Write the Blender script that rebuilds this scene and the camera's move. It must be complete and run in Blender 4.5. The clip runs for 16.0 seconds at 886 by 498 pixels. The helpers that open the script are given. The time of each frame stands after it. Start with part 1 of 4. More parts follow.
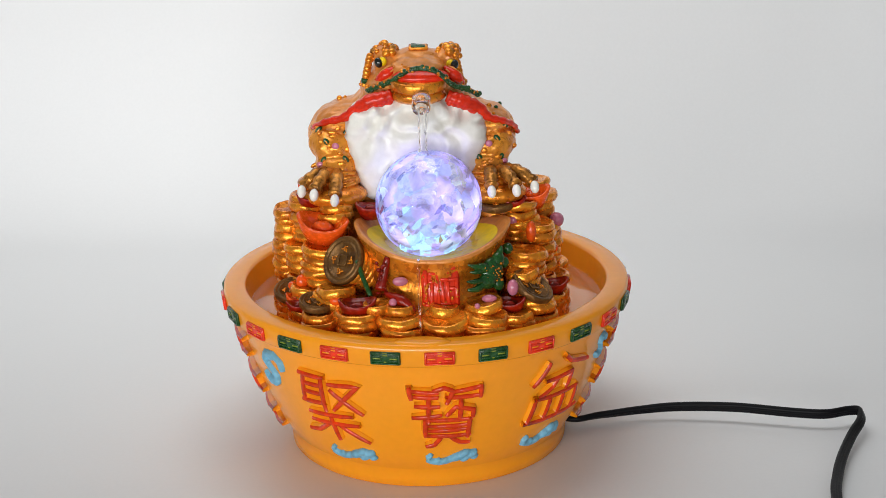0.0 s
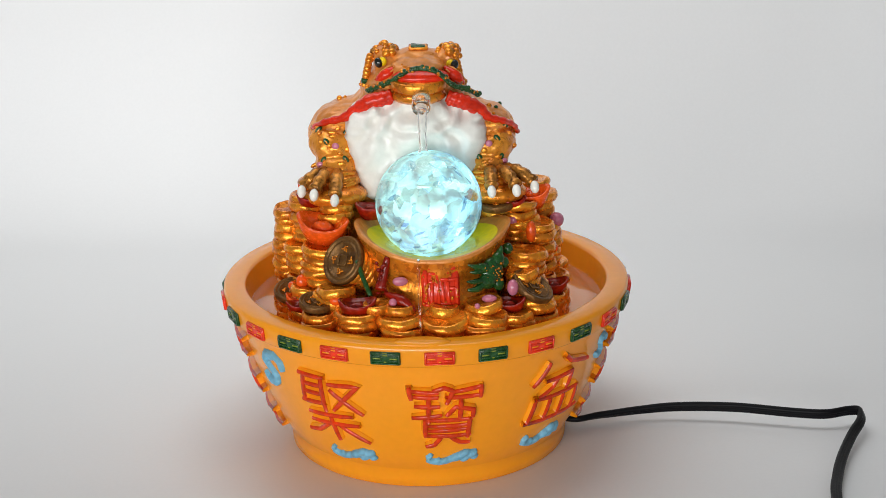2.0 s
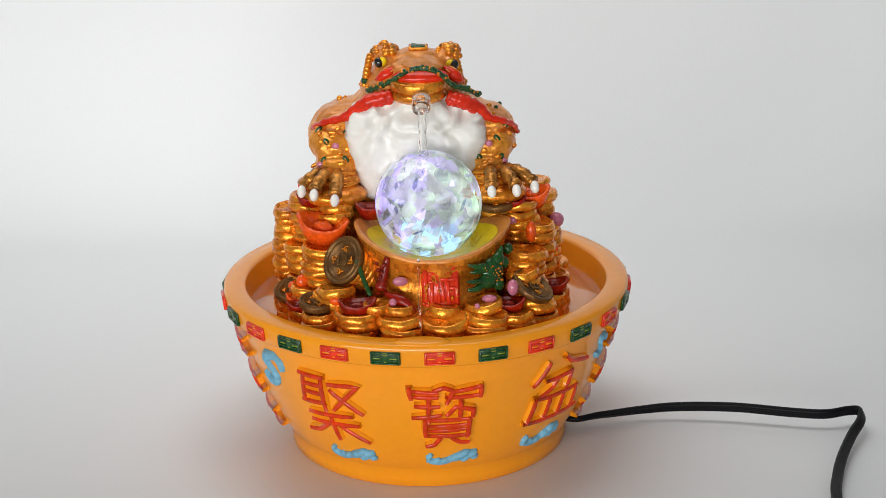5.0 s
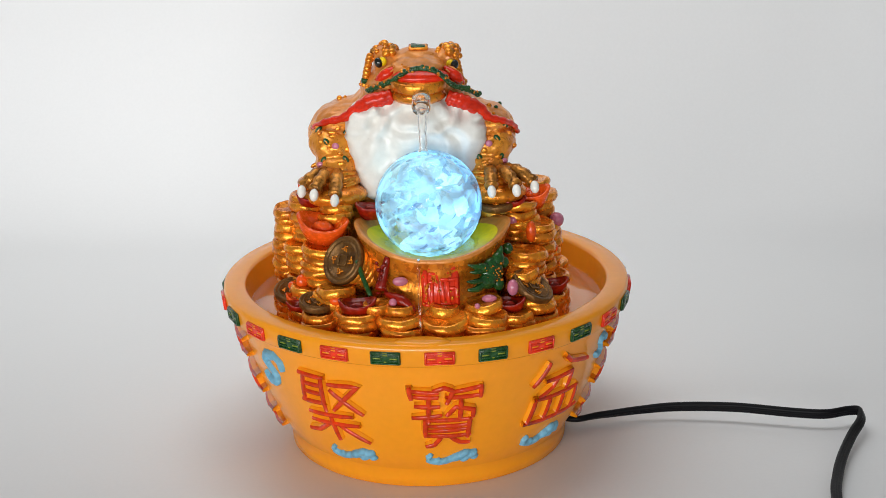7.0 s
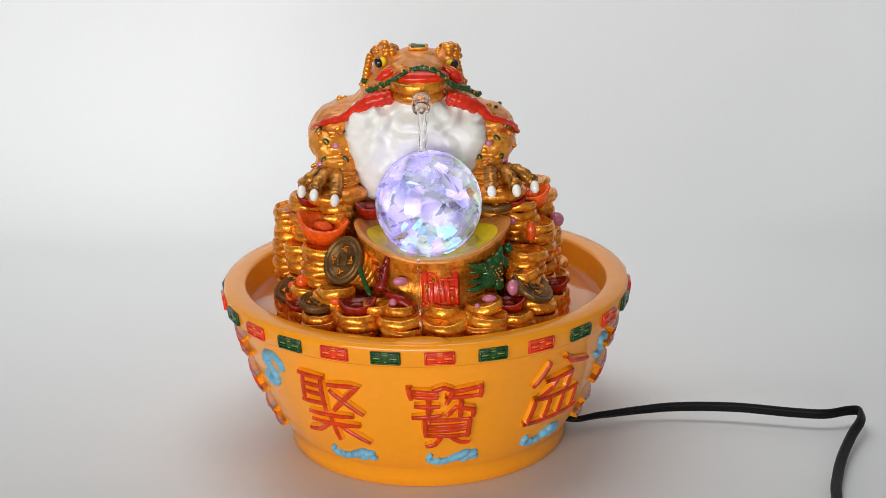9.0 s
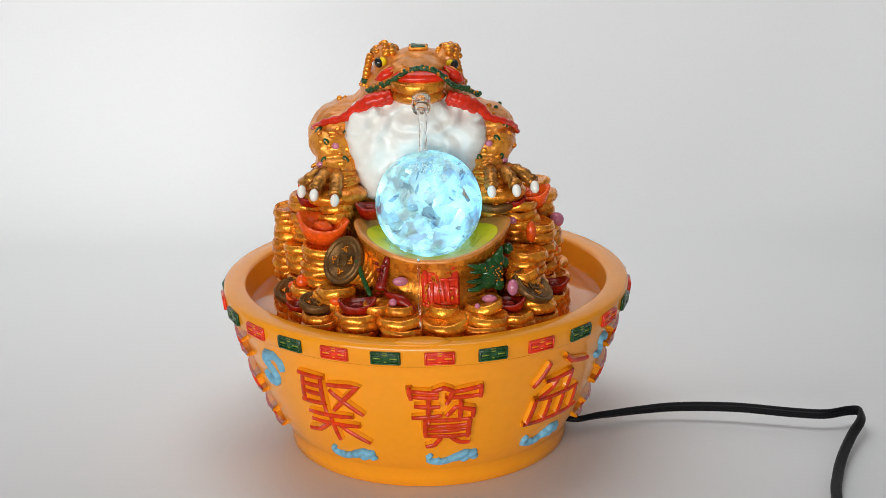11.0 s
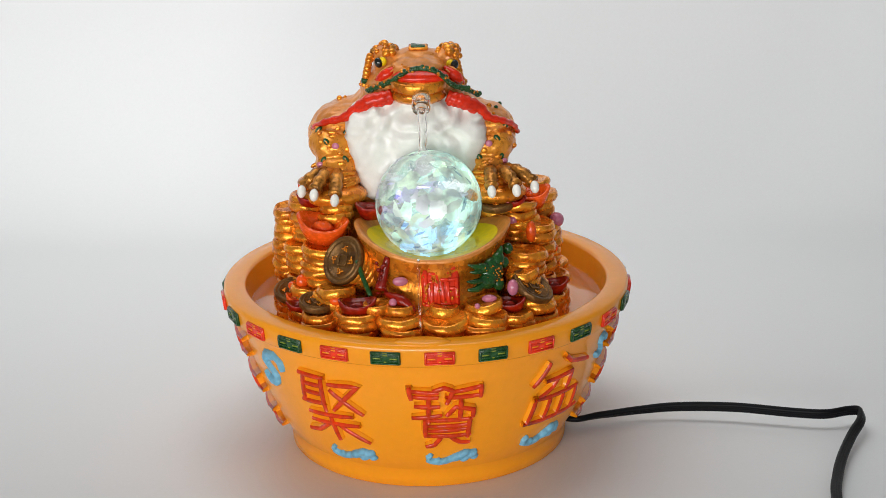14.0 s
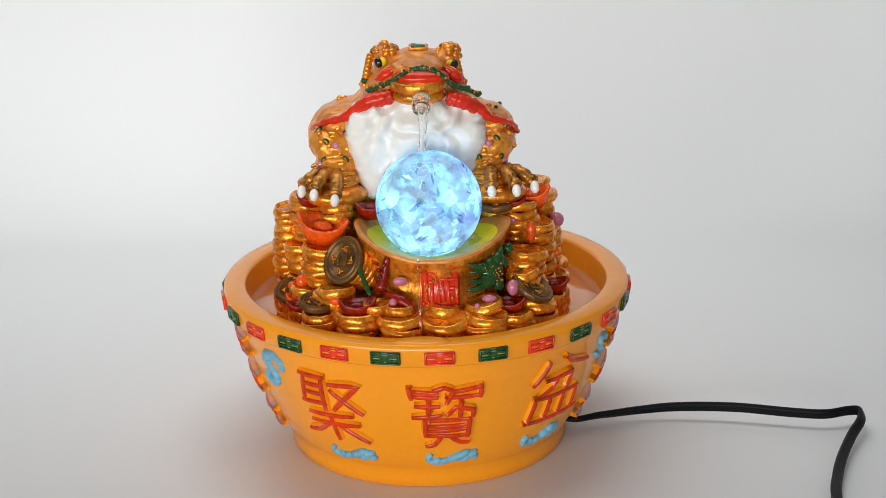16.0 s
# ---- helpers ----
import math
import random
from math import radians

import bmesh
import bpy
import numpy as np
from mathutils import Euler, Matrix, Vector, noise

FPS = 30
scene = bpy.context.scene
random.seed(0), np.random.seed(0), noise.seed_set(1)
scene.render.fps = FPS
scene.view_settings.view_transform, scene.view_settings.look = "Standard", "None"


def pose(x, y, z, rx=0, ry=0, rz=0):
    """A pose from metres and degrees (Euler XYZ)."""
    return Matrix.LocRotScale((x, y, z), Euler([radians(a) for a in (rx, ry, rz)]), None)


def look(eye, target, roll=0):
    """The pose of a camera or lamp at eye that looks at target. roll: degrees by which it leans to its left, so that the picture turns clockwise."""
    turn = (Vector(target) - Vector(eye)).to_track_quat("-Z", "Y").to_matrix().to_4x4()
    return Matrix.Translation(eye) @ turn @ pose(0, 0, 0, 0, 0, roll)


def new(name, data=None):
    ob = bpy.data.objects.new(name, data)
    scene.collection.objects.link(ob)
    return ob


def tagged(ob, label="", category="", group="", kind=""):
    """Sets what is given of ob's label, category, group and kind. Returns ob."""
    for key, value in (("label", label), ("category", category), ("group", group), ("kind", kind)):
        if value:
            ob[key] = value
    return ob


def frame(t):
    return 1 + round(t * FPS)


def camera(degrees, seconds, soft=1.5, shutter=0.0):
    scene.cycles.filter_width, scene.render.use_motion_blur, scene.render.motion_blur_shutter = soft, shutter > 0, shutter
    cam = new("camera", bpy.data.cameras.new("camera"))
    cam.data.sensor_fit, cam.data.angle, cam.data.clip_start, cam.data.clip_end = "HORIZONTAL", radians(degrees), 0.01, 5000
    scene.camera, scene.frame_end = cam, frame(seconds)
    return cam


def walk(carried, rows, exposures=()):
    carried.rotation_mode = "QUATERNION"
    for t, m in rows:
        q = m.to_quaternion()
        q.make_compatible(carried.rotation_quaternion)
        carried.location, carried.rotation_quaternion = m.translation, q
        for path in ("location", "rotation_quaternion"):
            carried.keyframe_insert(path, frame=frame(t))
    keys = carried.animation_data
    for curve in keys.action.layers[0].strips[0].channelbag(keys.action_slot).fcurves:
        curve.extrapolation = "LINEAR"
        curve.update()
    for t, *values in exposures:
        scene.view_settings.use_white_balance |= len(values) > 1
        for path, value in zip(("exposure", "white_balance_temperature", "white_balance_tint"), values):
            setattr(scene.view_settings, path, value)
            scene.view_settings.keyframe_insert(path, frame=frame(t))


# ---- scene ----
cam = camera(30.376, 16.0, soft=0.7)
EYE = Vector((0.0102, -0.8982, 0.4062))
AIM = EYE + Vector((0, math.cos(radians(18.117)), -math.sin(radians(18.117))))
walk(cam, [(0.0, look(EYE, AIM, -1.014)), (16.0, look(EYE, AIM, -1.014))], exposures=[(0.0, 0.0), (16.0, 0.0)])

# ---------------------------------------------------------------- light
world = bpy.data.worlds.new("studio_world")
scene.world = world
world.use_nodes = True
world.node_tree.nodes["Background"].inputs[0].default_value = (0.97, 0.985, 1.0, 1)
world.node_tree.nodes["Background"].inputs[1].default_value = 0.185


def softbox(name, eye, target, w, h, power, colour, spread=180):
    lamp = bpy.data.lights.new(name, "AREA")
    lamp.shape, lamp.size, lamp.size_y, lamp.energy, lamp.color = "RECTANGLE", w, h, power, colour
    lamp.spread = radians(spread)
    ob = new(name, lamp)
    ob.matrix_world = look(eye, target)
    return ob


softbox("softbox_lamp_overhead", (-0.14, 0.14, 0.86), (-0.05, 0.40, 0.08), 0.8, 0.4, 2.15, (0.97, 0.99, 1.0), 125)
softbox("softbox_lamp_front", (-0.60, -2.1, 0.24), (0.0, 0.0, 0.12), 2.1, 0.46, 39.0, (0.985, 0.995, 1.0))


# ---------------------------------------------------------------- materials
def material(name, colour, rough=0.4, metal=0.0, vary=0.15, big=12.0, fine=300.0, bump=0.05, bump_scale=250.0,
             coat=0.0, sub=0.0, tint=None, vary_object=0.0):
    m = bpy.data.materials.new(name)
    m.use_nodes = True
    n, l = m.node_tree.nodes, m.node_tree.links
    b = n["Principled BSDF"]
    co = n.new("ShaderNodeTexCoord")
    big_n, fine_n = n.new("ShaderNodeTexNoise"), n.new("ShaderNodeTexNoise")
    big_n.inputs["Scale"].default_value, fine_n.inputs["Scale"].default_value = big, fine
    big_n.inputs["Detail"].default_value, fine_n.inputs["Detail"].default_value = 3, 4
    for t in (big_n, fine_n):
        l.new(co.outputs["Object"], t.inputs["Vector"])
    add = n.new("ShaderNodeMath")
    add.operation = "ADD"
    l.new(big_n.outputs["Fac"], add.inputs[0])
    l.new(fine_n.outputs["Fac"], add.inputs[1])
    last = add
    if vary_object:
        info, mul = n.new("ShaderNodeObjectInfo"), n.new("ShaderNodeMath")
        mul.operation, mul.inputs[1].default_value, mul.inputs[2].default_value = "MULTIPLY_ADD", vary_object, -vary_object / 2
        l.new(info.outputs["Random"], mul.inputs[0])
        last = n.new("ShaderNodeMath")
        l.new(add.outputs[0], last.inputs[0])
        l.new(mul.outputs[0], last.inputs[1])
    ramp = n.new("ShaderNodeMapRange")
    ramp.inputs["From Min"].default_value, ramp.inputs["From Max"].default_value = 0.65, 1.35
    l.new(last.outputs[0], ramp.inputs["Value"])
    mix = n.new("ShaderNodeMix")
    mix.data_type = "RGBA"
    dark = tint if tint else tuple(c * (1 - 2 * vary) for c in colour)
    mix.inputs["A"].default_value = (*dark, 1)
    mix.inputs["B"].default_value = (*[min(1, c * (1 + vary * 0.6)) for c in colour], 1)
    l.new(ramp.outputs["Result"], mix.inputs["Factor"])
    l.new(mix.outputs["Result"], b.inputs["Base Color"])
    rr = n.new("ShaderNodeMapRange")
    rr.inputs["To Min"].default_value, rr.inputs["To Max"].default_value = max(0.02, rough - 0.08), min(1, rough + 0.1)
    l.new(fine_n.outputs["Fac"], rr.inputs["Value"])
    l.new(rr.outputs["Result"], b.inputs["Roughness"])
    b.inputs["Metallic"].default_value = metal
    b.inputs["Specular IOR Level"].default_value = 0.32
    b.inputs["Coat Weight"].default_value = coat
    b.inputs["Coat Roughness"].default_value = 0.12
    b.inputs["Subsurface Weight"].default_value = sub
    b.inputs["Subsurface Radius"].default_value = (0.004, 0.002, 0.001)
    if bump:
        bn, bp = n.new("ShaderNodeTexNoise"), n.new("ShaderNodeBump")
        bn.inputs["Scale"].default_value, bn.inputs["Detail"].default_value = bump_scale, 4
        bp.inputs["Strength"].default_value, bp.inputs["Distance"].default_value = bump, 0.002
        l.new(co.outputs["Object"], bn.inputs["Vector"])
        l.new(bn.outputs["Fac"], bp.inputs["Height"])
        l.new(bp.outputs["Normal"], b.inputs["Normal"])
    return m


def clear(name, colour=(1, 1, 1), gloss=0.12, rough=0.03, haze=0.0):
    """Thin clear skin: lets light straight through and shines at its edges."""
    m = bpy.data.materials.new(name)
    m.use_nodes = True
    n, l = m.node_tree.nodes, m.node_tree.links
    n.remove(n["Principled BSDF"])
    out = n["Material Output"]
    tr, gl, fr, mx = (n.new("ShaderNodeBsdfTransparent"), n.new("ShaderNodeBsdfGlossy"),
                      n.new("ShaderNodeLayerWeight"), n.new("ShaderNodeMixShader"))
    tr.inputs[0].default_value = (*colour, 1)
    gl.inputs["Roughness"].default_value = rough
    fr.inputs["Blend"].default_value = gloss
    l.new(fr.outputs["Facing"], mx.inputs[0])
    l.new(tr.outputs[0], mx.inputs[1])
    l.new(gl.outputs[0], mx.inputs[2])
    last = mx
    if haze:
        df, hz = n.new("ShaderNodeBsdfTranslucent"), n.new("ShaderNodeMixShader")
        hz.inputs[0].default_value = haze
        l.new(mx.outputs[0], hz.inputs[1])
        l.new(df.outputs[0], hz.inputs[2])
        last = hz
    l.new(last.outputs[0], out.inputs["Surface"])
    return m


def glass(name, ior=1.33, rough=0.02, colour=(1, 1, 1)):
    m = bpy.data.materials.new(name)
    m.use_nodes = True
    b = m.node_tree.nodes["Principled BSDF"]
    b.inputs["Base Color"].default_value = (*colour, 1)
    b.inputs["Transmission Weight"].default_value = 1
    b.inputs["IOR"].default_value, b.inputs["Roughness"].default_value = ior, rough
    return m


# colours of the ball's painted glow, in the order they come round
GLOW_STOPS = [(0.0, (0.40, 0.29, 1.0)), (0.055, (0.42, 0.33, 0.88)), (0.11, (0.40, 0.36, 0.54)), (0.145, (0.34, 0.34, 0.36)), (0.233, (0.33, 0.46, 0.30)),
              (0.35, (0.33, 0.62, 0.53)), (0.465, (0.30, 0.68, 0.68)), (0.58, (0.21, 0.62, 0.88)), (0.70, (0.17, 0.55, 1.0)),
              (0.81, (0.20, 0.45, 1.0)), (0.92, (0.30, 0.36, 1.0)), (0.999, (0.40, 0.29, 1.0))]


def ranged(n, l, source, low, high, start=0.0, end=1.0):
    r = n.new("ShaderNodeMapRange")
    r.inputs["From Min"].default_value, r.inputs["From Max"].default_value = start, end
    r.inputs["To Min"].default_value, r.inputs["To Max"].default_value = low, high
    l.new(source, r.inputs["Value"])
    return r.outputs["Result"]


def glow_colour(n, l, hue_helper, shift, reach):
    """The glow colour at a place, read from the turn of the unseen added disc: its sectors run once round the disc's
    axis.
    """
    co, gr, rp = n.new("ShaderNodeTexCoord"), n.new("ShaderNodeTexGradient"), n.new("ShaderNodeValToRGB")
    co.object = hue_helper
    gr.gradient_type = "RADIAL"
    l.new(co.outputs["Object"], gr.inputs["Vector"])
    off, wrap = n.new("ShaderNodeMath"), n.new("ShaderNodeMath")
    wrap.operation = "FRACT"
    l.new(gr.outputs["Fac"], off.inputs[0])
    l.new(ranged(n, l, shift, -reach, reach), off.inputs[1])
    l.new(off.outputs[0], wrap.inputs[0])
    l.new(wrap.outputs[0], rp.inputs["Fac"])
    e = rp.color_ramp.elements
    e[0].position, e[0].color = GLOW_STOPS[0][0], (*GLOW_STOPS[0][1], 1)
    e[1].position, e[1].color = GLOW_STOPS[-1][0], (*GLOW_STOPS[-1][1], 1)
    for p, c in GLOW_STOPS[1:-1]:
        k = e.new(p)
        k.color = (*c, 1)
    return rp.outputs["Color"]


def glow_painted_crack(hue_helper):
    """Crack faces in the ball: each lets some light through, glints, and has its share of lamp light painted in as
    glow.
    """
    m = bpy.data.materials.new("glow_painted_crack")
    m.use_nodes = True
    n, l = m.node_tree.nodes, m.node_tree.links
    n.remove(n["Principled BSDF"])
    geo, mul, fr, sq = n.new("ShaderNodeNewGeometry"), n.new("ShaderNodeMath"), n.new("ShaderNodeMath"), n.new("ShaderNodeMath")
    mul.operation, mul.inputs[1].default_value, fr.operation = "MULTIPLY", 37.7, "FRACT"
    l.new(geo.outputs["Random Per Island"], mul.inputs[0])
    l.new(mul.outputs[0], fr.inputs[0])
    sq.operation, sq.inputs[1].default_value = "POWER", 2.4
    l.new(geo.outputs["Random Per Island"], sq.inputs[0])
    em, tr, gl = n.new("ShaderNodeEmission"), n.new("ShaderNodeBsdfTransparent"), n.new("ShaderNodeBsdfGlossy")
    l.new(glow_colour(n, l, hue_helper, fr.outputs[0], 0.19), em.inputs["Color"])
    l.new(ranged(n, l, sq.outputs[0], 0.10, FLAKE_POWER), em.inputs["Strength"])
    gl.inputs["Roughness"].default_value = 0.10
    a, b = n.new("ShaderNodeMixShader"), n.new("ShaderNodeMixShader")
    a.inputs[0].default_value = 0.16
    # white share painted in for the bright surroundings refracted by the crystal
    refracted_white, half = n.new("ShaderNodeBsdfTranslucent"), n.new("ShaderNodeMixShader")
    refracted_white.inputs[0].default_value, half.inputs[0].default_value = (0.90, 0.92, 0.96, 1), 0.45
    l.new(em.outputs[0], half.inputs[1])
    l.new(refracted_white.outputs[0], half.inputs[2])
    l.new(half.outputs[0], a.inputs[1])
    l.new(gl.outputs[0], a.inputs[2])
    l.new(ranged(n, l, fr.outputs[0], 0.20, 0.85), b.inputs[0])
    l.new(a.outputs[0], b.inputs[1])
    l.new(tr.outputs[0], b.inputs[2])
    l.new(b.outputs[0], n["Material Output"].inputs["Surface"])
    return m


def painted_glow(hue_helper):
    """Soft uneven glow painted just under the crystal's skin for lamp light, with clear windows between the bright
    clouds.
    """
    m = bpy.data.materials.new("painted_glow")
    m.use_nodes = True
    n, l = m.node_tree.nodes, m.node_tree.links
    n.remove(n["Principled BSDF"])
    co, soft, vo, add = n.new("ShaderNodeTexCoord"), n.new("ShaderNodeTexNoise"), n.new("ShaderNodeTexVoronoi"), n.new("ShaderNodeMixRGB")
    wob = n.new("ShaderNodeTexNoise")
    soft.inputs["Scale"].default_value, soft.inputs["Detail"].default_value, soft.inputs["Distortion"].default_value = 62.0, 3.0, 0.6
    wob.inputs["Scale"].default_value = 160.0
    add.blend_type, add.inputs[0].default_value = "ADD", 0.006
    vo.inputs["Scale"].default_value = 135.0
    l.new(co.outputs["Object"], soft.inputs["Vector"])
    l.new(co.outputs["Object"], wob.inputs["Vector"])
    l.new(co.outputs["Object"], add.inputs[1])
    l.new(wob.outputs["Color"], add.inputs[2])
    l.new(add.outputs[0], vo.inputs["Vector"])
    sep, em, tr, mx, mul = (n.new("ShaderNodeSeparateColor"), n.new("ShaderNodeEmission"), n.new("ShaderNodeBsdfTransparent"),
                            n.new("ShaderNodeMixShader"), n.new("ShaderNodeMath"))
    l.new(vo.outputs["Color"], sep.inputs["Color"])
    l.new(glow_colour(n, l, hue_helper, sep.outputs["Blue"], 0.10), em.inputs["Color"])
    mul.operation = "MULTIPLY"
    l.new(ranged(n, l, soft.outputs["Fac"], 0.45 * GLOW_POWER, 2.5 * GLOW_POWER, 0.38, 0.68), mul.inputs[0])
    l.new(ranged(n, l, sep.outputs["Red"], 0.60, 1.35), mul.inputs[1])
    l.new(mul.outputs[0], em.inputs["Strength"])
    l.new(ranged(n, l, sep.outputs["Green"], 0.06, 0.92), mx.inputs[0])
    # diffuse white stands in for pale reflections and refractions of the backdrop
    refracted_white, half = n.new("ShaderNodeBsdfDiffuse"), n.new("ShaderNodeMixShader")
    refracted_white.inputs[0].default_value, half.inputs[0].default_value = (0.86, 0.88, 0.92, 1), 0.30
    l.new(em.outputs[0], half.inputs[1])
    l.new(refracted_white.outputs[0], half.inputs[2])
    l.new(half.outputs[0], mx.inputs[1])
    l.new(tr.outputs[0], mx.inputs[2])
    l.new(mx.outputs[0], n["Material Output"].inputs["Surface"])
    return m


GLOW_POWER, FLAKE_POWER = 1.45, 7.0
PAPER = material("white_paper", (0.765, 0.765, 0.762), 0.6, vary=0.012, big=3, fine=400, bump=0.02, bump_scale=900)
ORANGE = material("orange_resin", (0.85, 0.30, 0.009), 0.20, vary=0.03, big=18, fine=220, bump=0.03, bump_scale=120, coat=0.12, sub=0.15)
GOLD = material("gold_paint", (0.95, 0.335, 0.024), 0.27, 0.60, vary=0.2, big=60, fine=260, bump=0.35, bump_scale=240, coat=0.2,
                tint=(0.50, 0.12, 0.007))
COINGOLD = material("coin_gold_paint", (0.97, 0.350, 0.025), 0.26, 0.62, vary=0.2, big=70, fine=260, bump=0.4, bump_scale=200, coat=0.2,
                    tint=(0.52, 0.125, 0.007), vary_object=0.25)
SKIN = material("ochre_toad_skin", (0.69, 0.27, 0.060), 0.30, 0.15, vary=0.2, big=75, fine=260, bump=0.25, bump_scale=220, coat=0.2,
                tint=(0.48, 0.15, 0.022))
ARM = material("ochre_gold_paint", (0.82, 0.34, 0.035), 0.28, 0.45, vary=0.2, big=90, fine=300, bump=0.35, bump_scale=260, coat=0.2,
               tint=(0.56, 0.15, 0.012))
DARKGOLD = material("dark_bronze_paint", (0.20, 0.095, 0.022), 0.36, 0.5, vary=0.3, big=80, fine=600, bump=0.3, bump_scale=500,
                    tint=(0.07, 0.03, 0.01))
BRONZE = material("bronze_toe_paint", (0.62, 0.25, 0.035), 0.28, 0.55, vary=0.25, big=150, fine=400, bump=0.4, bump_scale=300, tint=(0.10, 0.038, 0.010))
WHITE = material("white_paint", (0.83, 0.80, 0.73), 0.3, vary=0.05, big=40, fine=300, bump=0.12, bump_scale=160, coat=0.2)
RED = material("red_paint", (0.74, 0.028, 0.006), 0.22, vary=0.2, big=60, fine=400, bump=0.15, bump_scale=300, coat=0.1)
SEAL = material("bright_red_paint", (0.80, 0.040, 0.010), 0.2, vary=0.2, big=90, fine=400, bump=0.25, bump_scale=300, coat=0.3)
LETTER = material("orange_red_paint", (0.66, 0.04, 0.003), 0.2, vary=0.22, big=60, fine=350, bump=0.1, bump_scale=260, coat=0.1)
MAROON = material("dark_red_paint", (0.30, 0.010, 0.002), 0.2, vary=0.3, big=90, fine=400, bump=0.2, bump_scale=300, coat=0.12)
GREEN = material("green_paint", (0.010, 0.070, 0.012), 0.26, vary=0.3, big=90, fine=500, bump=0.2, bump_scale=300, coat=0.4)
LIME = material("yellow_green_paint", (0.30, 0.34, 0.03), 0.26, vary=0.3, big=90, fine=500, bump=0.2, bump_scale=300, coat=0.4)
BLUE = material("sky_blue_paint", (0.17, 0.42, 0.58), 0.42, vary=0.15, big=70, fine=400, bump=0.25, bump_scale=350)
PINK = material("pink_paint", (0.56, 0.17, 0.25), 0.25, vary=0.15, big=90, fine=400, bump=0.05, coat=0.4)
CORAL = material("coral_paint", (0.86, 0.10, 0.008), 0.25, vary=0.2, big=70, fine=400, bump=0.1, coat=0.12)
YELLOW = material("yellow_paint", (0.88, 0.60, 0.008), 0.4, vary=0.12, big=60, fine=300, bump=0.1, coat=0.03)
BLACK = material("black_rubber", (0.004, 0.004, 0.005), 0.42, vary=0.2, big=30, fine=500, bump=0.05, bump_scale=600)
BLACK.node_tree.nodes["Principled BSDF"].inputs["Specular IOR Level"].default_value = 0.12
EYEBLACK = material("black_gloss_paint", (0.01, 0.012, 0.01), 0.12, vary=0.1, coat=0.6)
STREAM = glass("running_water", 1.33, 0.03)
TUBE = glass("clear_plastic", 1.45, 0.12, (0.92, 0.92, 0.90))
SHELL = clear("crystal_skin", (0.985, 0.99, 1.0), 0.035, 0.03)
SMOKE = clear("dull_crack", (0.56, 0.59, 0.70), 0.12, 0.10)


# ---------------------------------------------------------------- mesh helpers
def finish(name, bm, mats, parent=None, label="", smooth=True):
    me = bpy.data.meshes.new(name)
    for f in bm.faces:
        f.smooth = smooth
    bm.to_mesh(me)
    bm.free()
    for m in (mats if isinstance(mats, (list, tuple)) else [mats]):
        me.materials.append(m)
    ob = new(name, me)
    if parent:
        ob.parent = parent
    if label:
        ob["label"] = label
    return ob


def part(name, bm, mat, parent, label="", smooth=True):
    return finish(name, bm, mat, parent, label, smooth)


def shared(name, mesh, m, parent, label=""):
    ob = new(name, mesh)
    ob.parent = parent
    ob.matrix_basis = m
    if label:
        ob["label"] = label
    return ob


def add_ball(bm, c, r, rot=(0, 0, 0), seg=16, rings=10, mat=0, box=1.0):
    """An ellipsoid; box below 1 squares it off."""
    r = (r, r, r) if isinstance(r, (int, float)) else r
    m = pose(*c, *rot)
    verts, rows = [], []

    def put(x, y, z):
        p = Vector((x, y, z))
        if box != 1.0:
            p = Vector([math.copysign(abs(k) ** box, k) for k in p])
        verts.append(bm.verts.new(m @ Vector((p.x * r[0], p.y * r[1], p.z * r[2]))))
        return verts[-1]

    top, low = put(0, 0, 1), put(0, 0, -1)
    for i in range(1, rings):
        b = math.pi * i / rings
        rows.append([put(math.sin(b) * math.cos(2 * math.pi * k / seg), math.sin(b) * math.sin(2 * math.pi * k / seg), math.cos(b)) for k in range(seg)])
    faces = []
    for k in range(seg):
        j = (k + 1) % seg
        faces.append(bm.faces.new((top, rows[0][k], rows[0][j])))
        faces.append(bm.faces.new((low, rows[-1][j], rows[-1][k])))
        for r0, r1 in zip(rows, rows[1:]):
            faces.append(bm.faces.new((r0[k], r1[k], r1[j], r0[j])))
    for f in faces:
        f.material_index = mat
    return verts


def add_tube(bm, pts, radii, seg=10, mat=0, flat=1.0, up=(0, 0, 1)):
    """A closed tube through points with a radius at each."""
    pts = [Vector(p) for p in pts]
    if isinstance(radii, (int, float)):
        radii = [radii] * len(pts)
    rings = []
    for i, p in enumerate(pts):
        d = (pts[min(i + 1, len(pts) - 1)] - pts[max(i - 1, 0)]).normalized()
        a = d.cross(Vector(up))
        a = a.normalized() if a.length > 1e-6 else Vector((1, 0, 0))
        b = a.cross(d).normalized()
        rings.append([bm.verts.new(p + a * (radii[i] * math.cos(2 * math.pi * k / seg))
                                   + b * (radii[i] * flat * math.sin(2 * math.pi * k / seg))) for k in range(seg)])
    faces = []
    for r0, r1 in zip(rings, rings[1:]):
        for k in range(seg):
            faces.append(bm.faces.new((r0[k], r0[(k + 1) % seg], r1[(k + 1) % seg], r1[k])))
    faces.append(bm.faces.new(list(reversed(rings[0]))))
    faces.append(bm.faces.new(rings[-1]))
    for f in faces:
        f.material_index = mat


def spline(pts, n=8):
    """Catmull-Rom through points."""
    pts = [Vector(p) for p in pts]
    pts = [pts[0] * 2 - pts[1]] + pts + [pts[-1] * 2 - pts[-2]]
    out = []
    for i in range(1, len(pts) - 2):
        a, b, c, d = pts[i - 1:i + 3]
        for k in range(n):
            t = k / n
            out.append(0.5 * (2 * b + (c - a) * t + (2 * a - 5 * b + 4 * c - d) * t * t + (3 * b - a - 3 * c + d) * t ** 3))
    out.append(pts[-2])
    return out


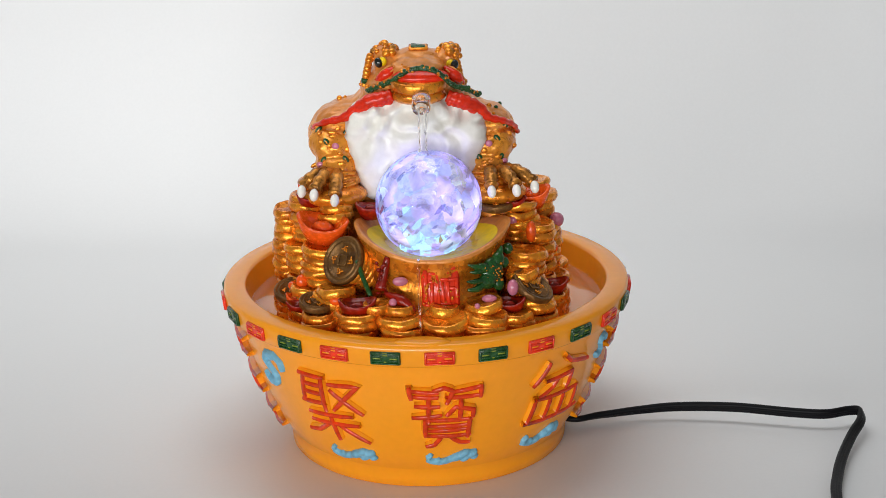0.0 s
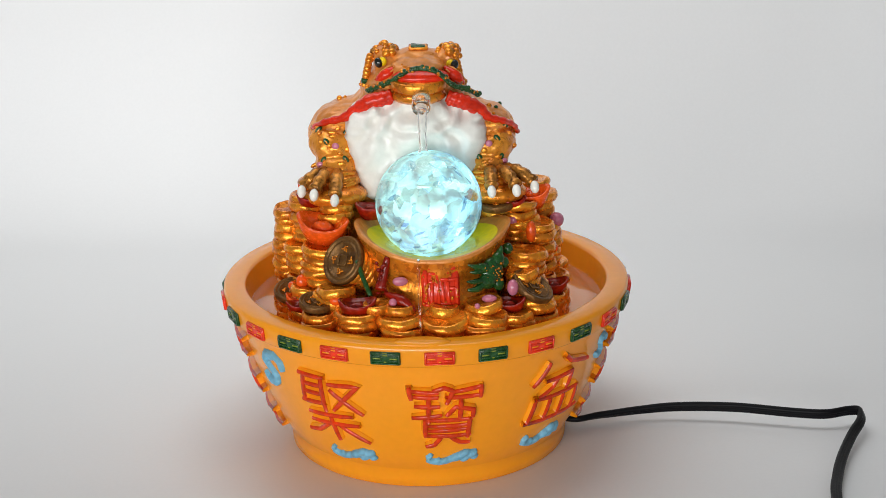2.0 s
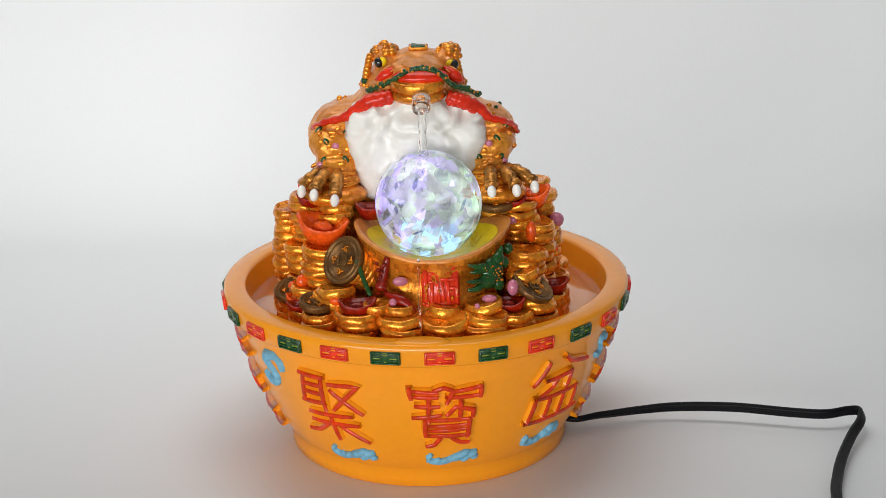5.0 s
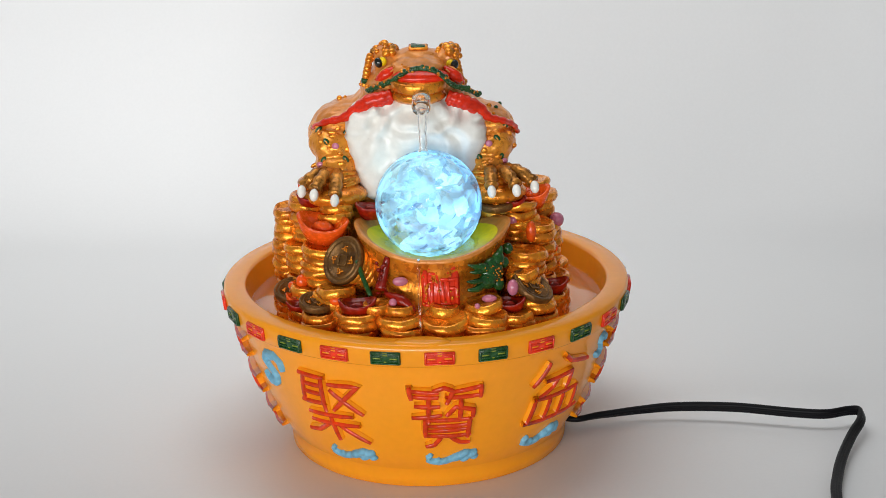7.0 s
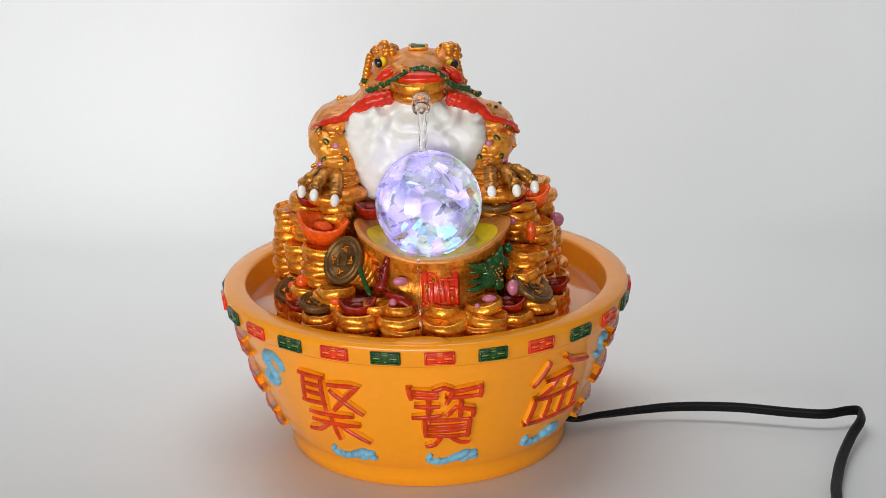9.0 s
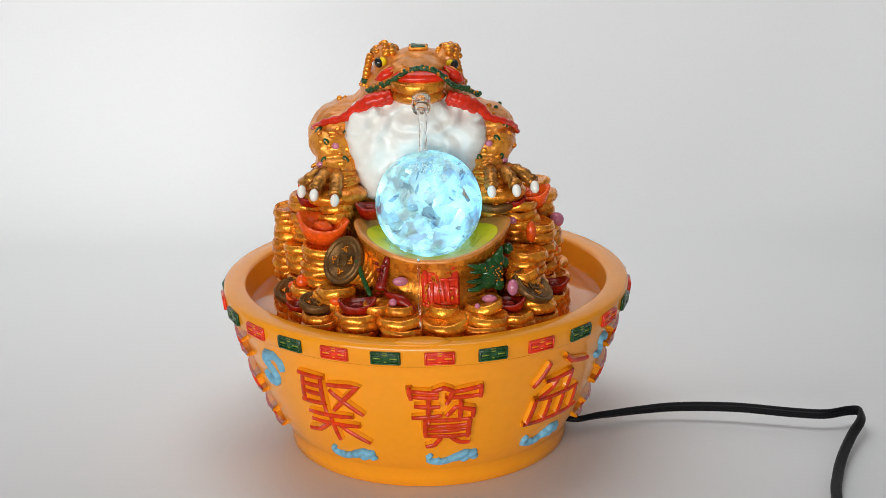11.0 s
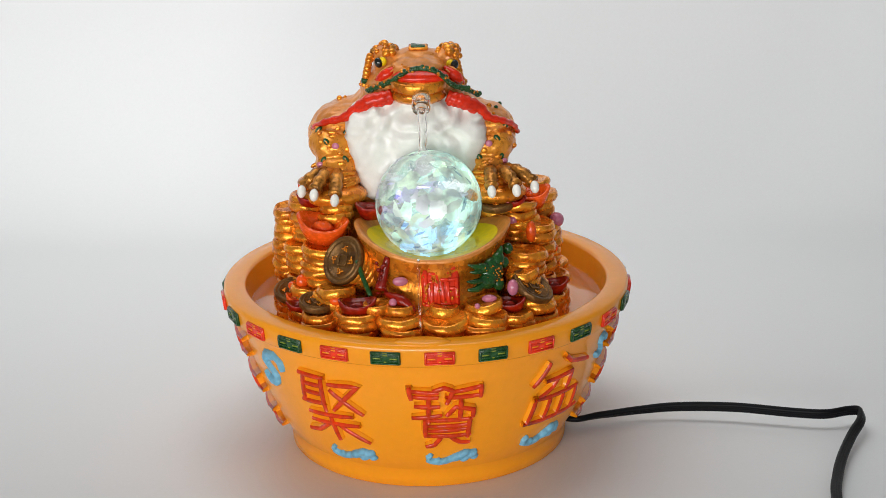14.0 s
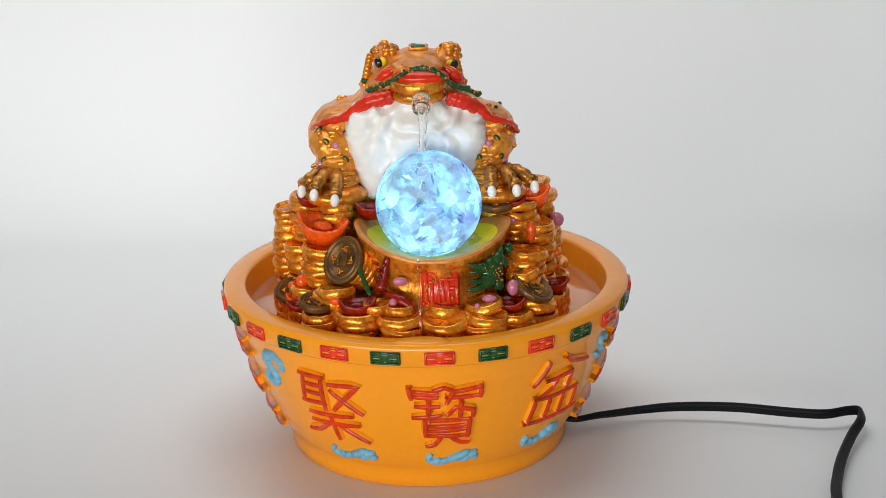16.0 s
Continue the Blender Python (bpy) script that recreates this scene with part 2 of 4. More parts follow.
def lathe(bm, profile, seg=96, mat=0, closed=False):
    rings = []
    for r, z in profile:
        rings.append([bm.verts.new((r * math.cos(2 * math.pi * k / seg), r * math.sin(2 * math.pi * k / seg), z)) for k in range(seg)])
    pairs = list(zip(rings, rings[1:])) + ([(rings[-1], rings[0])] if closed else [])
    for r0, r1 in pairs:
        for k in range(seg):
            bm.faces.new((r0[k], r0[(k + 1) % seg], r1[(k + 1) % seg], r1[k])).material_index = mat
    return rings


def add_box(bm, m, sx, sy, sz, mat=0, bev=0.0):
    """A box with chamfered edges."""
    b = min(bev, sx * 0.3, sy * 0.3, sz * 0.3)
    h = (sx / 2, sy / 2, sz / 2)
    at = {}
    for i in range(3):
        for sg in ((x, y, z) for x in (-1, 1) for y in (-1, 1) for z in (-1, 1)):
            at[i, sg] = bm.verts.new(m @ Vector([sg[j] * (h[j] if j == i else h[j] - b) for j in range(3)]))
    faces = []
    for i in range(3):
        j, k = (i + 1) % 3, (i + 2) % 3
        for s in (-1, 1):
            def corner(p, q):
                sg = [0, 0, 0]
                sg[i], sg[j], sg[k] = s, p, q
                return tuple(sg)
            quad = [at[i, corner(p, q)] for p, q in ((-1, -1), (1, -1), (1, 1), (-1, 1))]
            faces.append(bm.faces.new(quad if s > 0 else quad[::-1]))
        for p in (-1, 1):
            for q in (-1, 1):
                def edge(s):
                    sg = [0, 0, 0]
                    sg[i], sg[j], sg[k] = s, p, q
                    return tuple(sg)
                quad = [at[j, edge(-1)], at[j, edge(1)], at[k, edge(1)], at[k, edge(-1)]]
                faces.append(bm.faces.new(quad if p * q < 0 else quad[::-1]))
    for sg in ((x, y, z) for x in (-1, 1) for y in (-1, 1) for z in (-1, 1)):
        tri = [at[0, sg], at[1, sg], at[2, sg]]
        faces.append(bm.faces.new(tri if sg[0] * sg[1] * sg[2] > 0 else tri[::-1]))
    for f in faces:
        f.material_index = mat


# ---------------------------------------------------------------- backdrop
def make_backdrop():
    """White paper that runs flat under the fountain and curves up behind it."""
    bm = bmesh.new()
    prof = [(-1.0, 0.0), (-0.7, 0.0), (-0.4, 0.0), (0.2, 0.0), (0.36, 0.0)]
    for k in range(1, 13):
        a = radians(90 * k / 12)
        prof.append((0.36 + 0.16 * math.sin(a), 0.16 - 0.16 * math.cos(a)))
    prof += [(0.525, 0.6), (0.53, 1.1)]
    xs = [-1.1 + 0.1 * k for k in range(23)]
    top = [[bm.verts.new((x, y, z)) for x in xs] for y, z in prof]
    low = [[bm.verts.new((x, y + (0.004 if y > 0.5 else 0.002), z - 0.004)) for x in xs] for y, z in prof]
    n = len(xs)
    for i in range(len(prof) - 1):
        for k in range(n - 1):
            bm.faces.new((top[i][k], top[i][k + 1], top[i + 1][k + 1], top[i + 1][k]))
            bm.faces.new((low[i][k], low[i + 1][k], low[i + 1][k + 1], low[i][k + 1]))
    for i in range(len(prof) - 1):
        bm.faces.new((top[i][0], top[i + 1][0], low[i + 1][0], low[i][0]))
        bm.faces.new((top[i][-1], low[i][-1], low[i + 1][-1], top[i + 1][-1]))
    for k in range(n - 1):
        bm.faces.new((top[0][k], low[0][k], low[0][k + 1], top[0][k + 1]))
        bm.faces.new((top[-1][k], top[-1][k + 1], low[-1][k + 1], low[-1][k]))
    ob = finish("backdrop", bm, PAPER)
    tagged(ob, "plain white photo paper sweep under the fountain", "backdrop", kind="structure")


make_backdrop()

# ---------------------------------------------------------------- bowl
BOWL_OUT = [(0.0790, 0.0), (0.0812, 0.0010), (0.0816, 0.006), (0.0814, 0.0110), (0.0830, 0.0124), (0.088, 0.021), (0.0935, 0.033),
            (0.0985, 0.045), (0.1028, 0.057), (0.1062, 0.069), (0.1084, 0.079), (0.1092, 0.0842), (0.1105, 0.0852), (0.1148, 0.0856),
            (0.1160, 0.0866), (0.1170, 0.0950), (0.1167, 0.0972), (0.1156, 0.0982)]
BOWL_IN = [(0.1058, 0.0982), (0.1046, 0.0977), (0.1041, 0.0960), (0.1012, 0.080), (0.0985, 0.0745), (0.092, 0.0715), (0.074, 0.0705), (0.03, 0.070),
           (0.001, 0.012)]


def bowl_radius(z):
    for (r0, z0), (r1, z1) in zip(BOWL_OUT, BOWL_OUT[1:]):
        if z0 <= z <= z1 and z1 > z0:
            return r0 + (r1 - r0) * (z - z0) / (z1 - z0)
    return BOWL_OUT[-1][0]


def on_bowl(deg, z, out=0.0):
    """A place on the bowl's outside; 0 degrees faces the front, positive to the right."""
    r, slope = bowl_radius(z), (bowl_radius(z + 0.004) - bowl_radius(z - 0.004)) / 0.008
    a = radians(deg)
    nrm = Vector((math.sin(a), -math.cos(a), -slope)).normalized()
    return Vector((r * math.sin(a), -r * math.cos(a), z)) + nrm * out, nrm


def ridge(bm, pts, width, high, mat=0, flank=0):
    """A raised stroke with a rounded back along points (degrees, z) of the bowl."""
    dense = []
    for (a0, z0), (a1, z1) in zip(pts, pts[1:]):
        for k in range(4):
            dense.append((a0 + (a1 - a0) * k / 4, z0 + (z1 - z0) * k / 4))
    dense.append(pts[-1])
    spots = [on_bowl(*p) for p in dense]
    rows = []
    prof = [(-1.5, -0.25), (-1.2, 0.2), (-0.86, 0.66), (-0.6, 0.93), (0.0, 1.0), (0.6, 0.93), (0.86, 0.66), (1.2, 0.2), (1.5, -0.25)]
    for i, (p, nrm) in enumerate(spots):
        d = (spots[min(i + 1, len(spots) - 1)][0] - spots[max(i - 1, 0)][0]).normalized()
        side = d.cross(nrm).normalized()
        end = 0.82 if i in (0, len(spots) - 1) else 1.0
        ext = d * (width * 0.4 if i == len(spots) - 1 else -width * 0.4 if i == 0 else 0)
        rows.append([bm.verts.new(p + ext + side * (s * width * 0.5 * end) + nrm * (h * high * (end if h > 0 else 1))) for s, h in prof])
    for r0, r1 in zip(rows, rows[1:]):
        for k in range(len(prof) - 1):
            bm.faces.new((r0[k], r0[k + 1], r1[k + 1], r1[k])).material_index = flank if k in (0, 1, len(prof) - 3, len(prof) - 2) else mat
    for r0, r1 in zip(rows, rows[1:]):
        bm.faces.new((r0[-1], r0[0], r1[0], r1[-1])).material_index = flank
    bm.faces.new(rows[0]).material_index = flank
    bm.faces.new(list(reversed(rows[-1]))).material_index = flank


# Strokes of the three raised characters, in hundredths of their cell.
JU = [((14, 1), (48, 2)), ((19, 2), (12, 43)), ((46, 2), (43, 53)), ((18, 15), (44, 15)), ((16, 28), (44, 28)), ((10, 44), (44, 42)),
      ((58, 10), (98, 6), (58, 49)), ((58, 20), (76, 34), (97, 50)), ((15, 62), (80, 58)), ((15, 75), (87, 72)), ((48, 60), (51, 99)),
      ((44, 74), (22, 90), (2, 94)), ((60, 76), (98, 98))]
BAO = [((3, 6), (5, 20)), ((8, 10), (38, 13)), ((9, 18), (38, 20)), ((36, 9), (48, 5), (60, 10), (53, 28)), ((60, 12), (96, 7)), ((53, 20), (93, 20)),
       ((97, 7), (97, 21)), ((12, 33), (40, 34)), ((8, 51), (43, 48)), ((28, 20), (28, 57)), ((54, 47), (64, 35), (89, 41), (89, 51)),
       ((71, 24), (71, 53)), ((23, 55), (23, 80)), ((26, 55), (85, 56)), ((29, 65), (79, 65)), ((29, 73), (79, 72)), ((26, 81), (85, 82)),
       ((85, 56), (84, 84)), ((45, 85), (36, 96), (26, 99)), ((61, 86), (72, 93), (85, 95))]
PEN = [((18, 4), (10, 18), (0, 32)), ((45, 0), (55, 10), (88, 19)), ((20, 31), (60, 27), (57, 52)), ((36, 31), (30, 43), (14, 54)),
       ((7, 59), (80, 59)), ((8, 59), (3, 97)), ((32, 59), (30, 97)), ((55, 59), (56, 97)), ((80, 59), (84, 97)), ((0, 99), (98, 99))]
BARS = [((10, 3), (90, 3)), ((8, 20), (92, 20)), ((50, 3), (50, 20)), ((5, 44), (95, 44)), ((12, 62), (88, 62)),
        ((30, 44), (30, 62)), ((70, 44), (70, 62)), ((8, 83), (92, 83)), ((4, 100), (96, 100)), ((50, 83), (50, 100))]


def character(strokes, deg, wide, top, high, parent, name="raised_character", label="", width=0.0033, proud=0.0032):
    sign = new(name)
    sign.parent = parent
    sign["label"] = label
    for s in strokes:
        bm = bmesh.new()
        ridge(bm, [(deg + (u / 100 - 0.5) * wide, top - v / 100 * high) for u, v in s], width, proud, 0, 1)
        part("stroke", bm, [LETTER, ORANGE], sign)
    return sign


def fuse(bm, voxel=0.0006, smooth=2):
    """Melts overlapping shapes into one skin."""
    me = bpy.data.meshes.new("lump")
    bm.to_mesh(me)
    bm.free()
    ob = new("lump", me)
    rm = ob.modifiers.new("skin", "REMESH")
    rm.mode, rm.voxel_size = "VOXEL", voxel
    sm = ob.modifiers.new("soften", "SMOOTH")
    sm.iterations, sm.factor = smooth, 0.5
    made = bpy.data.meshes.new_from_object(ob.evaluated_get(bpy.context.evaluated_depsgraph_get()))
    bpy.data.objects.remove(ob)
    out = bmesh.new()
    out.from_mesh(made)
    bpy.data.meshes.remove(made)
    return out


def bat_relief(deg, z, parent, flip=1, scale=1.0):
    """Blue bat with a curled wing tip on one side and a lobed body."""
    bm = bmesh.new()
    curl = [(-9, 1.5), (-10.5, 0.2), (-10, -2.0), (-7.5, -3.0), (-5.6, -1.6)]
    body = [(-10.2, -2.2), (-6, -3.6), (-2, -2.8), (1, -0.6), (4, 0.8), (9.5, 1.6)]
    for path, w in ((curl, 0.0022), (body, 0.0034)):
        ridge(bm, [(deg + flip * a * 0.82 * scale, z + h * 0.0011 * scale) for a, h in path], w * scale, 0.0022)
    for a, h, r in ((2.0, -0.2, 0.0034), (5.0, 1.8, 0.0030), (8.2, 1.0, 0.0030), (9.8, -1.6, 0.0020), (-3.0, -2.4, 0.0026), (5.6, -1.8, 0.0026)):
        p, nrm = on_bowl(deg + flip * a * 0.82 * scale, z + h * 0.0011 * scale, 0.0006)
        add_ball(bm, p, (r * 1.25 * scale, 0.0024, r * 0.75 * scale), (-22, -25 * flip, deg), 12, 8)
    return part("bat_relief", fuse(bm), BLUE, parent, "sky-blue bat relief")


def cloud_relief(deg, z, parent, size=1.0):
    """Blue S-shaped cloud scroll."""
    bm = bmesh.new()
    s = [(4.6, 2.6), (4.4, 6.0), (1.8, 8.8), (-2.4, 8.0), (-3.4, 4), (-1.2, 0.5), (0.8, -3), (-0.4, -7.0), (-3.4, -8.0), (-5.6, -4.5)]
    pts = [(deg + a * 1.05 * size, z + h * 0.00115 * size) for a, h in s]
    ridge(bm, pts, 0.0036 * size, 0.0024)
    for a, h, r in ((-2.6, 6.0, 0.0034), (-0.4, -6.0, 0.0036), (-2.4, -6.4, 0.0034), (0.6, 7.8, 0.0028)):
        p, nrm = on_bowl(deg + a * 1.05 * size, z + h * 0.00115 * size, 0.0004)
        add_ball(bm, p, (r * size, 0.0022, r * size), (-20, 0, deg), 10, 7)
    return part("cloud_relief", fuse(bm), BLUE, parent, "sky-blue cloud scroll relief")


def rim_tile_mesh(mat, gold):
    """A raised plaque with a sunk frame and a little key pattern, in its own plane (x right, z up, -y outward)."""
    bm = bmesh.new()
    w, h, d = 0.0160, 0.0074, 0.0016
    add_box(bm, pose(0, 0, 0), w, d, h, 0, 0.0005)
    for x, z, sx, sz in ((0, 0.0029, w * 0.94, 0.0009), (0, -0.0029, w * 0.94, 0.0009), (w * 0.455, 0, 0.0009, 0.0050), (-w * 0.455, 0, 0.0009, 0.0050),
                         (-0.0042, 0.0014, 0.0050, 0.0008), (0.0042, 0.0014, 0.0050, 0.0008), (-0.0042, -0.0012, 0.0050, 0.0008), (0.0042, -0.0012, 0.0050, 0.0008)):
        add_box(bm, pose(x, -d * 0.5 - 0.00015, z), sx, 0.0007, sz, 0, 0.0002)
    for x, z, sx, sz in ((0, 0.0026, 0.0026, 0.0018), (-0.0044, 0.0001, 0.0040, 0.0007), (0.0044, 0.0001, 0.0040, 0.0007), (0, -0.0018, 0.0014, 0.0006)):
        add_box(bm, pose(x, -d * 0.5, z), sx, 0.0007, sz, 1, 0.0002)
    me = bpy.data.meshes.new("rim_tile")
    for f in bm.faces:
        f.smooth = True
    bm.to_mesh(me)
    bm.free()
    me.materials.append(mat)
    me.materials.append(gold)
    return me


def make_bowl():
    bowl = new("fountain_bowl")
    tagged(bowl, "round orange resin fountain bowl with raised red characters, full of water", "fountain bowl")
    bm = bmesh.new()
    rings = lathe(bm, BOWL_OUT + BOWL_IN, 160)
    bm.faces.new(list(reversed(rings[0])))
    bm.faces.new(rings[-1])
    part("body", bm, ORANGE, bowl)
    # worn oval pad on the front of the rim
    bm = bmesh.new()
    add_ball(bm, (-0.0015, -0.1104, 0.0980), (0.0152, 0.0062, 0.0022), seg=32, rings=8)
    part("rim_pad", bm, ORANGE, bowl, "shallow wet oval pad on the rim")
    red_tile, green_tile = rim_tile_mesh(SEAL, ORANGE), rim_tile_mesh(GREEN, LIME)
    for k in range(26):
        a = 3.7 + 360.0 / 26 * k
        p, nrm = on_bowl(a, 0.0912, 0.0004)
        shared("rim_tile", red_tile if k % 2 == 0 else green_tile,
               Matrix.Translation(p) @ pose(0, 0, 0, 0, 0, a) @ pose(0, 0, 0, 7, 0, 0), bowl,
               "red enamel rim plaque" if k % 2 == 0 else "green enamel rim plaque")
    character(JU, -30.5, 23.0, 0.0730, 0.0410, bowl, label="raised orange-red character for gather")
    character(BAO, 5.4, 21.8, 0.0738, 0.0418, bowl, label="raised orange-red character for treasure")
    character(PEN, 45.5, 25.0, 0.0762, 0.0388, bowl, label="raised orange-red character for bowl")
    for a in (-79, 82, 122, -122, 160, -160):
        character(BARS, a, 22.0, 0.0760, 0.0560, bowl, "raised_ornament", "raised orange-red ornament", 0.0030, 0.0050)
    for a, z in ((-27.6, 0.0215), (8.6, 0.0225), (44.4, 0.0245), (122, 0.0225), (-122, 0.0225), (160, 0.0225), (-160, 0.0225)):
        bat_relief(a, z, bowl)
    for a, z, size in ((-52.5, 0.0655, 1.0), (67.0, 0.0680, 0.62), (141, 0.0655, 1.0), (-141, 0.0655, 1.0)):
        cloud_relief(a, z, bowl, size)
    return bowl


make_bowl()


def make_bowl_water():
    bm = bmesh.new()
    lathe(bm, [(0.1021, 0.0840), (0.1012, 0.0836), (0.09, 0.0834), (0.04, 0.0834), (0.0005, 0.0834)], 96)
    ob = finish("water", bm, BOWLWATER)
    tagged(ob, "still clear water standing in the orange bowl", "water", kind="structure")


BOWLWATER = clear("pond_water", (0.99, 0.98, 0.96), 0.12, 0.05)
make_bowl_water()


# ---------------------------------------------------------------- coin mound
def coin_mesh(rad, thick, seed):
    """A thick, softly cast coin with a bulging, uneven edge."""
    bm = bmesh.new()
    h = thick / 2
    prof = [(0.0004, -h), (rad * 0.86, -h), (rad * 0.95, -h * 0.72), (rad, -h * 0.15), (rad * 0.985, h * 0.35), (rad * 0.93, h * 0.82), (rad * 0.86, h), (rad * 0.78, h * 0.92),
            (rad * 0.72, h * 0.70), (0.0004, h * 0.70)]
    lathe(bm, prof, 26)
    for v in bm.verts:
        q = Vector((v.co.x, v.co.y, 0))
        v.co += q * (0.09 * noise.noise(v.co * 190 + Vector((seed * 7, 0, 0))))
        v.co.z += 0.0012 * noise.noise(Vector((v.co.x, v.co.y, 0)) * 120 + Vector((0, seed * 5, 3)))
    me = bpy.data.meshes.new("coin")
    for f in bm.faces:
        f.smooth = True
    bm.to_mesh(me)
    bm.free()
    me.materials.append(COINGOLD)
    return me


def make_mound():
    rnd = random.Random(5)
    mound = new("coin_mound")
    tagged(mound, "heap of gold coin stacks, ingots and gems in the water", "coin heap")
    bm = bmesh.new()
    rings = lathe(bm, [(0.074, 0.012), (0.076, 0.070), (0.075, 0.084), (0.068, 0.096), (0.063, 0.112), (0.056, 0.130), (0.04, 0.141), (0.001, 0.144)], 72)
    for v in bm.verts:
        k = noise.noise(v.co * 90) * 0.004
        r = Vector((v.co.x, v.co.y, 0))
        if r.length > 0.01:
            v.co += r.normalized() * k - Vector((0, 0, 0))
        if v.co.y < 0.002 and abs(v.co.x) < 0.05 and v.co.z > 0.095:
            v.co.z = 0.095
        v.co.x += 0.0 if v.co.z < 0.09 else -0.003
    part("core", bm, GOLD, mound, "gold painted rubble between the stacks")
    coins = [coin_mesh(0.0118, 0.0058, k) for k in range(5)]

    def stack(x, y, top, n, size=1.0, lean=(0, 0)):
        st = new("coin_stack")
        st.parent = mound
        st["label"] = "stack of thick gold coins"
        st.matrix_basis = pose(x, y, top)
        z = 0.0
        for k in range(n):
            s = size * rnd.uniform(0.88, 1.06)
            shared("coin", rnd.choice(coins), pose(rnd.uniform(-0.0011, 0.0011) + lean[0] * k, rnd.uniform(-0.0011, 0.0011) + lean[1] * k, z - 0.0023,
                                          rnd.uniform(-7, 7), rnd.uniform(-7, 7), rnd.uniform(0, 360)) @ Matrix.Diagonal((s, s, 1, 1)), st)
            z -= 0.0046
        return st

    # bottom ring at the water's edge, front first
    for x, y, top, n, s in ((-0.0745, -0.030, 0.0965, 6, 0.85), (-0.0665, -0.052, 0.0960, 6, 0.85), (-0.0560, -0.068, 0.1010, 7, 1.0), (-0.0360, -0.079, 0.1050, 8, 1.12),
                            (-0.0125, -0.086, 0.1035, 8, 1.08), (0.0100, -0.087, 0.1030, 8, 1.05), (0.0320, -0.083, 0.1035, 8, 1.12), (0.0475, -0.073, 0.1010, 7, 1.0),
                            (0.0600, -0.058, 0.1045, 8, 1.15), (0.0690, -0.036, 0.0980, 6, 0.9), (0.0720, -0.012, 0.100, 6, 0.9), (0.072, 0.016, 0.100, 6, 0.95),
                            (-0.0765, -0.008, 0.099, 6, 0.9), (-0.075, 0.022, 0.10, 6, 0.95), (-0.0655, -0.036, 0.1045, 5, 1.0), (-0.049, -0.058, 0.108, 5, 1.0)):
        stack(x, y, top, n, s)
    # half-sunk coins on the front stacks
    for x, y, top, n, s in ((-0.0130, -0.079, 0.1075, 1, 0.86), (0.0320, -0.0765, 0.1075, 1, 0.86), (0.0098, -0.0805, 0.1068, 1, 0.8), (-0.0480, -0.062, 0.1120, 2, 0.9), (-0.0250, -0.078, 0.1085, 1, 0.7)):
        stack(x, y, top, n, s)
    # side towers
    for x, y, top, n, s in ((-0.0780, 0.000, 0.1400, 14, 0.84), (-0.0690, -0.014, 0.1230, 9, 0.92), (-0.0640, -0.006, 0.1490, 12, 1.08), (-0.0560, -0.030, 0.1270, 9, 1.1),
                            (-0.0500, -0.018, 0.1470, 10, 0.9), (-0.0620, 0.018, 0.150, 9, 1.1),
                            (0.0630, -0.016, 0.1340, 11, 1.0), (0.0695, 0.002, 0.1270, 9, 0.80), (0.0560, -0.038, 0.1240, 8, 1.05), (0.0520, -0.012, 0.1450, 11, 1.05),
                            (0.0660, 0.010, 0.1430, 10, 0.95), (0.0440, -0.008, 0.1440, 8, 1.0), (0.0545, -0.052, 0.1170, 7, 0.9), (0.060, 0.03, 0.145, 8, 1.1),
                            (0.0300, 0.060, 0.140, 8, 1.1), (-0.030, 0.062, 0.140, 8, 1.1), (0.0, 0.066, 0.138, 8, 1.1)):
        stack(x, y, top, n, s)

    # big old coins with a square hole pattern
    def old_coin(c, rot, rad):
        bm = bmesh.new()
        lathe(bm, [(0.0003, -0.002), (rad * 0.95, -0.002), (rad, -0.0008), (rad, 0.0012), (rad * 0.96, 0.002), (rad * 0.86, 0.002), (rad * 0.84, 0.0012),
                   (rad * 0.76, 0.0012), (rad * 0.74, 0.0018), (rad * 0.70, 0.0018), (rad * 0.68, 0.0010), (0.0003, 0.0010)], 36)
        for a in range(4):
            add_box(bm, pose(0, 0, 0, 0, 0, 90 * a) @ pose(rad * 0.2, 0, 0.0013), rad * 0.07, rad * 0.42, 0.0008, 0, 0.0002)
            for dx, dy, sx, sy in ((0.45, 0.0, 0.18, 0.06), (0.46, 0.09, 0.06, 0.16), (0.40, -0.11, 0.16, 0.05), (0.55, -0.05, 0.05, 0.16)):
                add_box(bm, pose(0, 0, 0, 0, 0, 90 * a) @ pose(rad * dx, rad * dy, 0.0013, 0, 0, 12), rad * sx, rad * sy, 0.0009, 1, 0.0002)
        ob = part("old_coin", bm, [DARKGOLD, GOLD], mound, "dark bronze old coin with a square hole pattern")
        ob.matrix_basis = pose(*c, *rot)

    old_coin((-0.0440, -0.053, 0.1240), (60, -8, -40), 0.0138)
    old_coin((-0.0590, -0.066, 0.1045), (12, 0, 30), 0.0095)
    old_coin((-0.0745, -0.031, 0.0995), (16, -6, 10), 0.0110)
    old_coin((0.0585, -0.060, 0.1095), (30, 16, 40), 0.0125)
    old_coin((0.0400, -0.020, 0.1455), (8, 0, 0), 0.0105)
    # leaning drum under the big coin
    bm = bmesh.new()
    for k in range(4):
        m = pose(-0.0440, -0.053, 0.1240, 60, -8, -40) @ Matrix.Translation((0, 0, -0.0042 - 0.0038 * k))
        res = lathe(bm, [(0.0003, 0.0021), (0.0122, 0.0021), (0.0137, 0.0), (0.0122, -0.0021), (0.0003, -0.0019)], 26)
        for ring in res:
            for v in ring:
                v.co = m @ v.co
    part("leaning_coin_roll", bm, COINGOLD, mound, "leaning roll of gold coins")

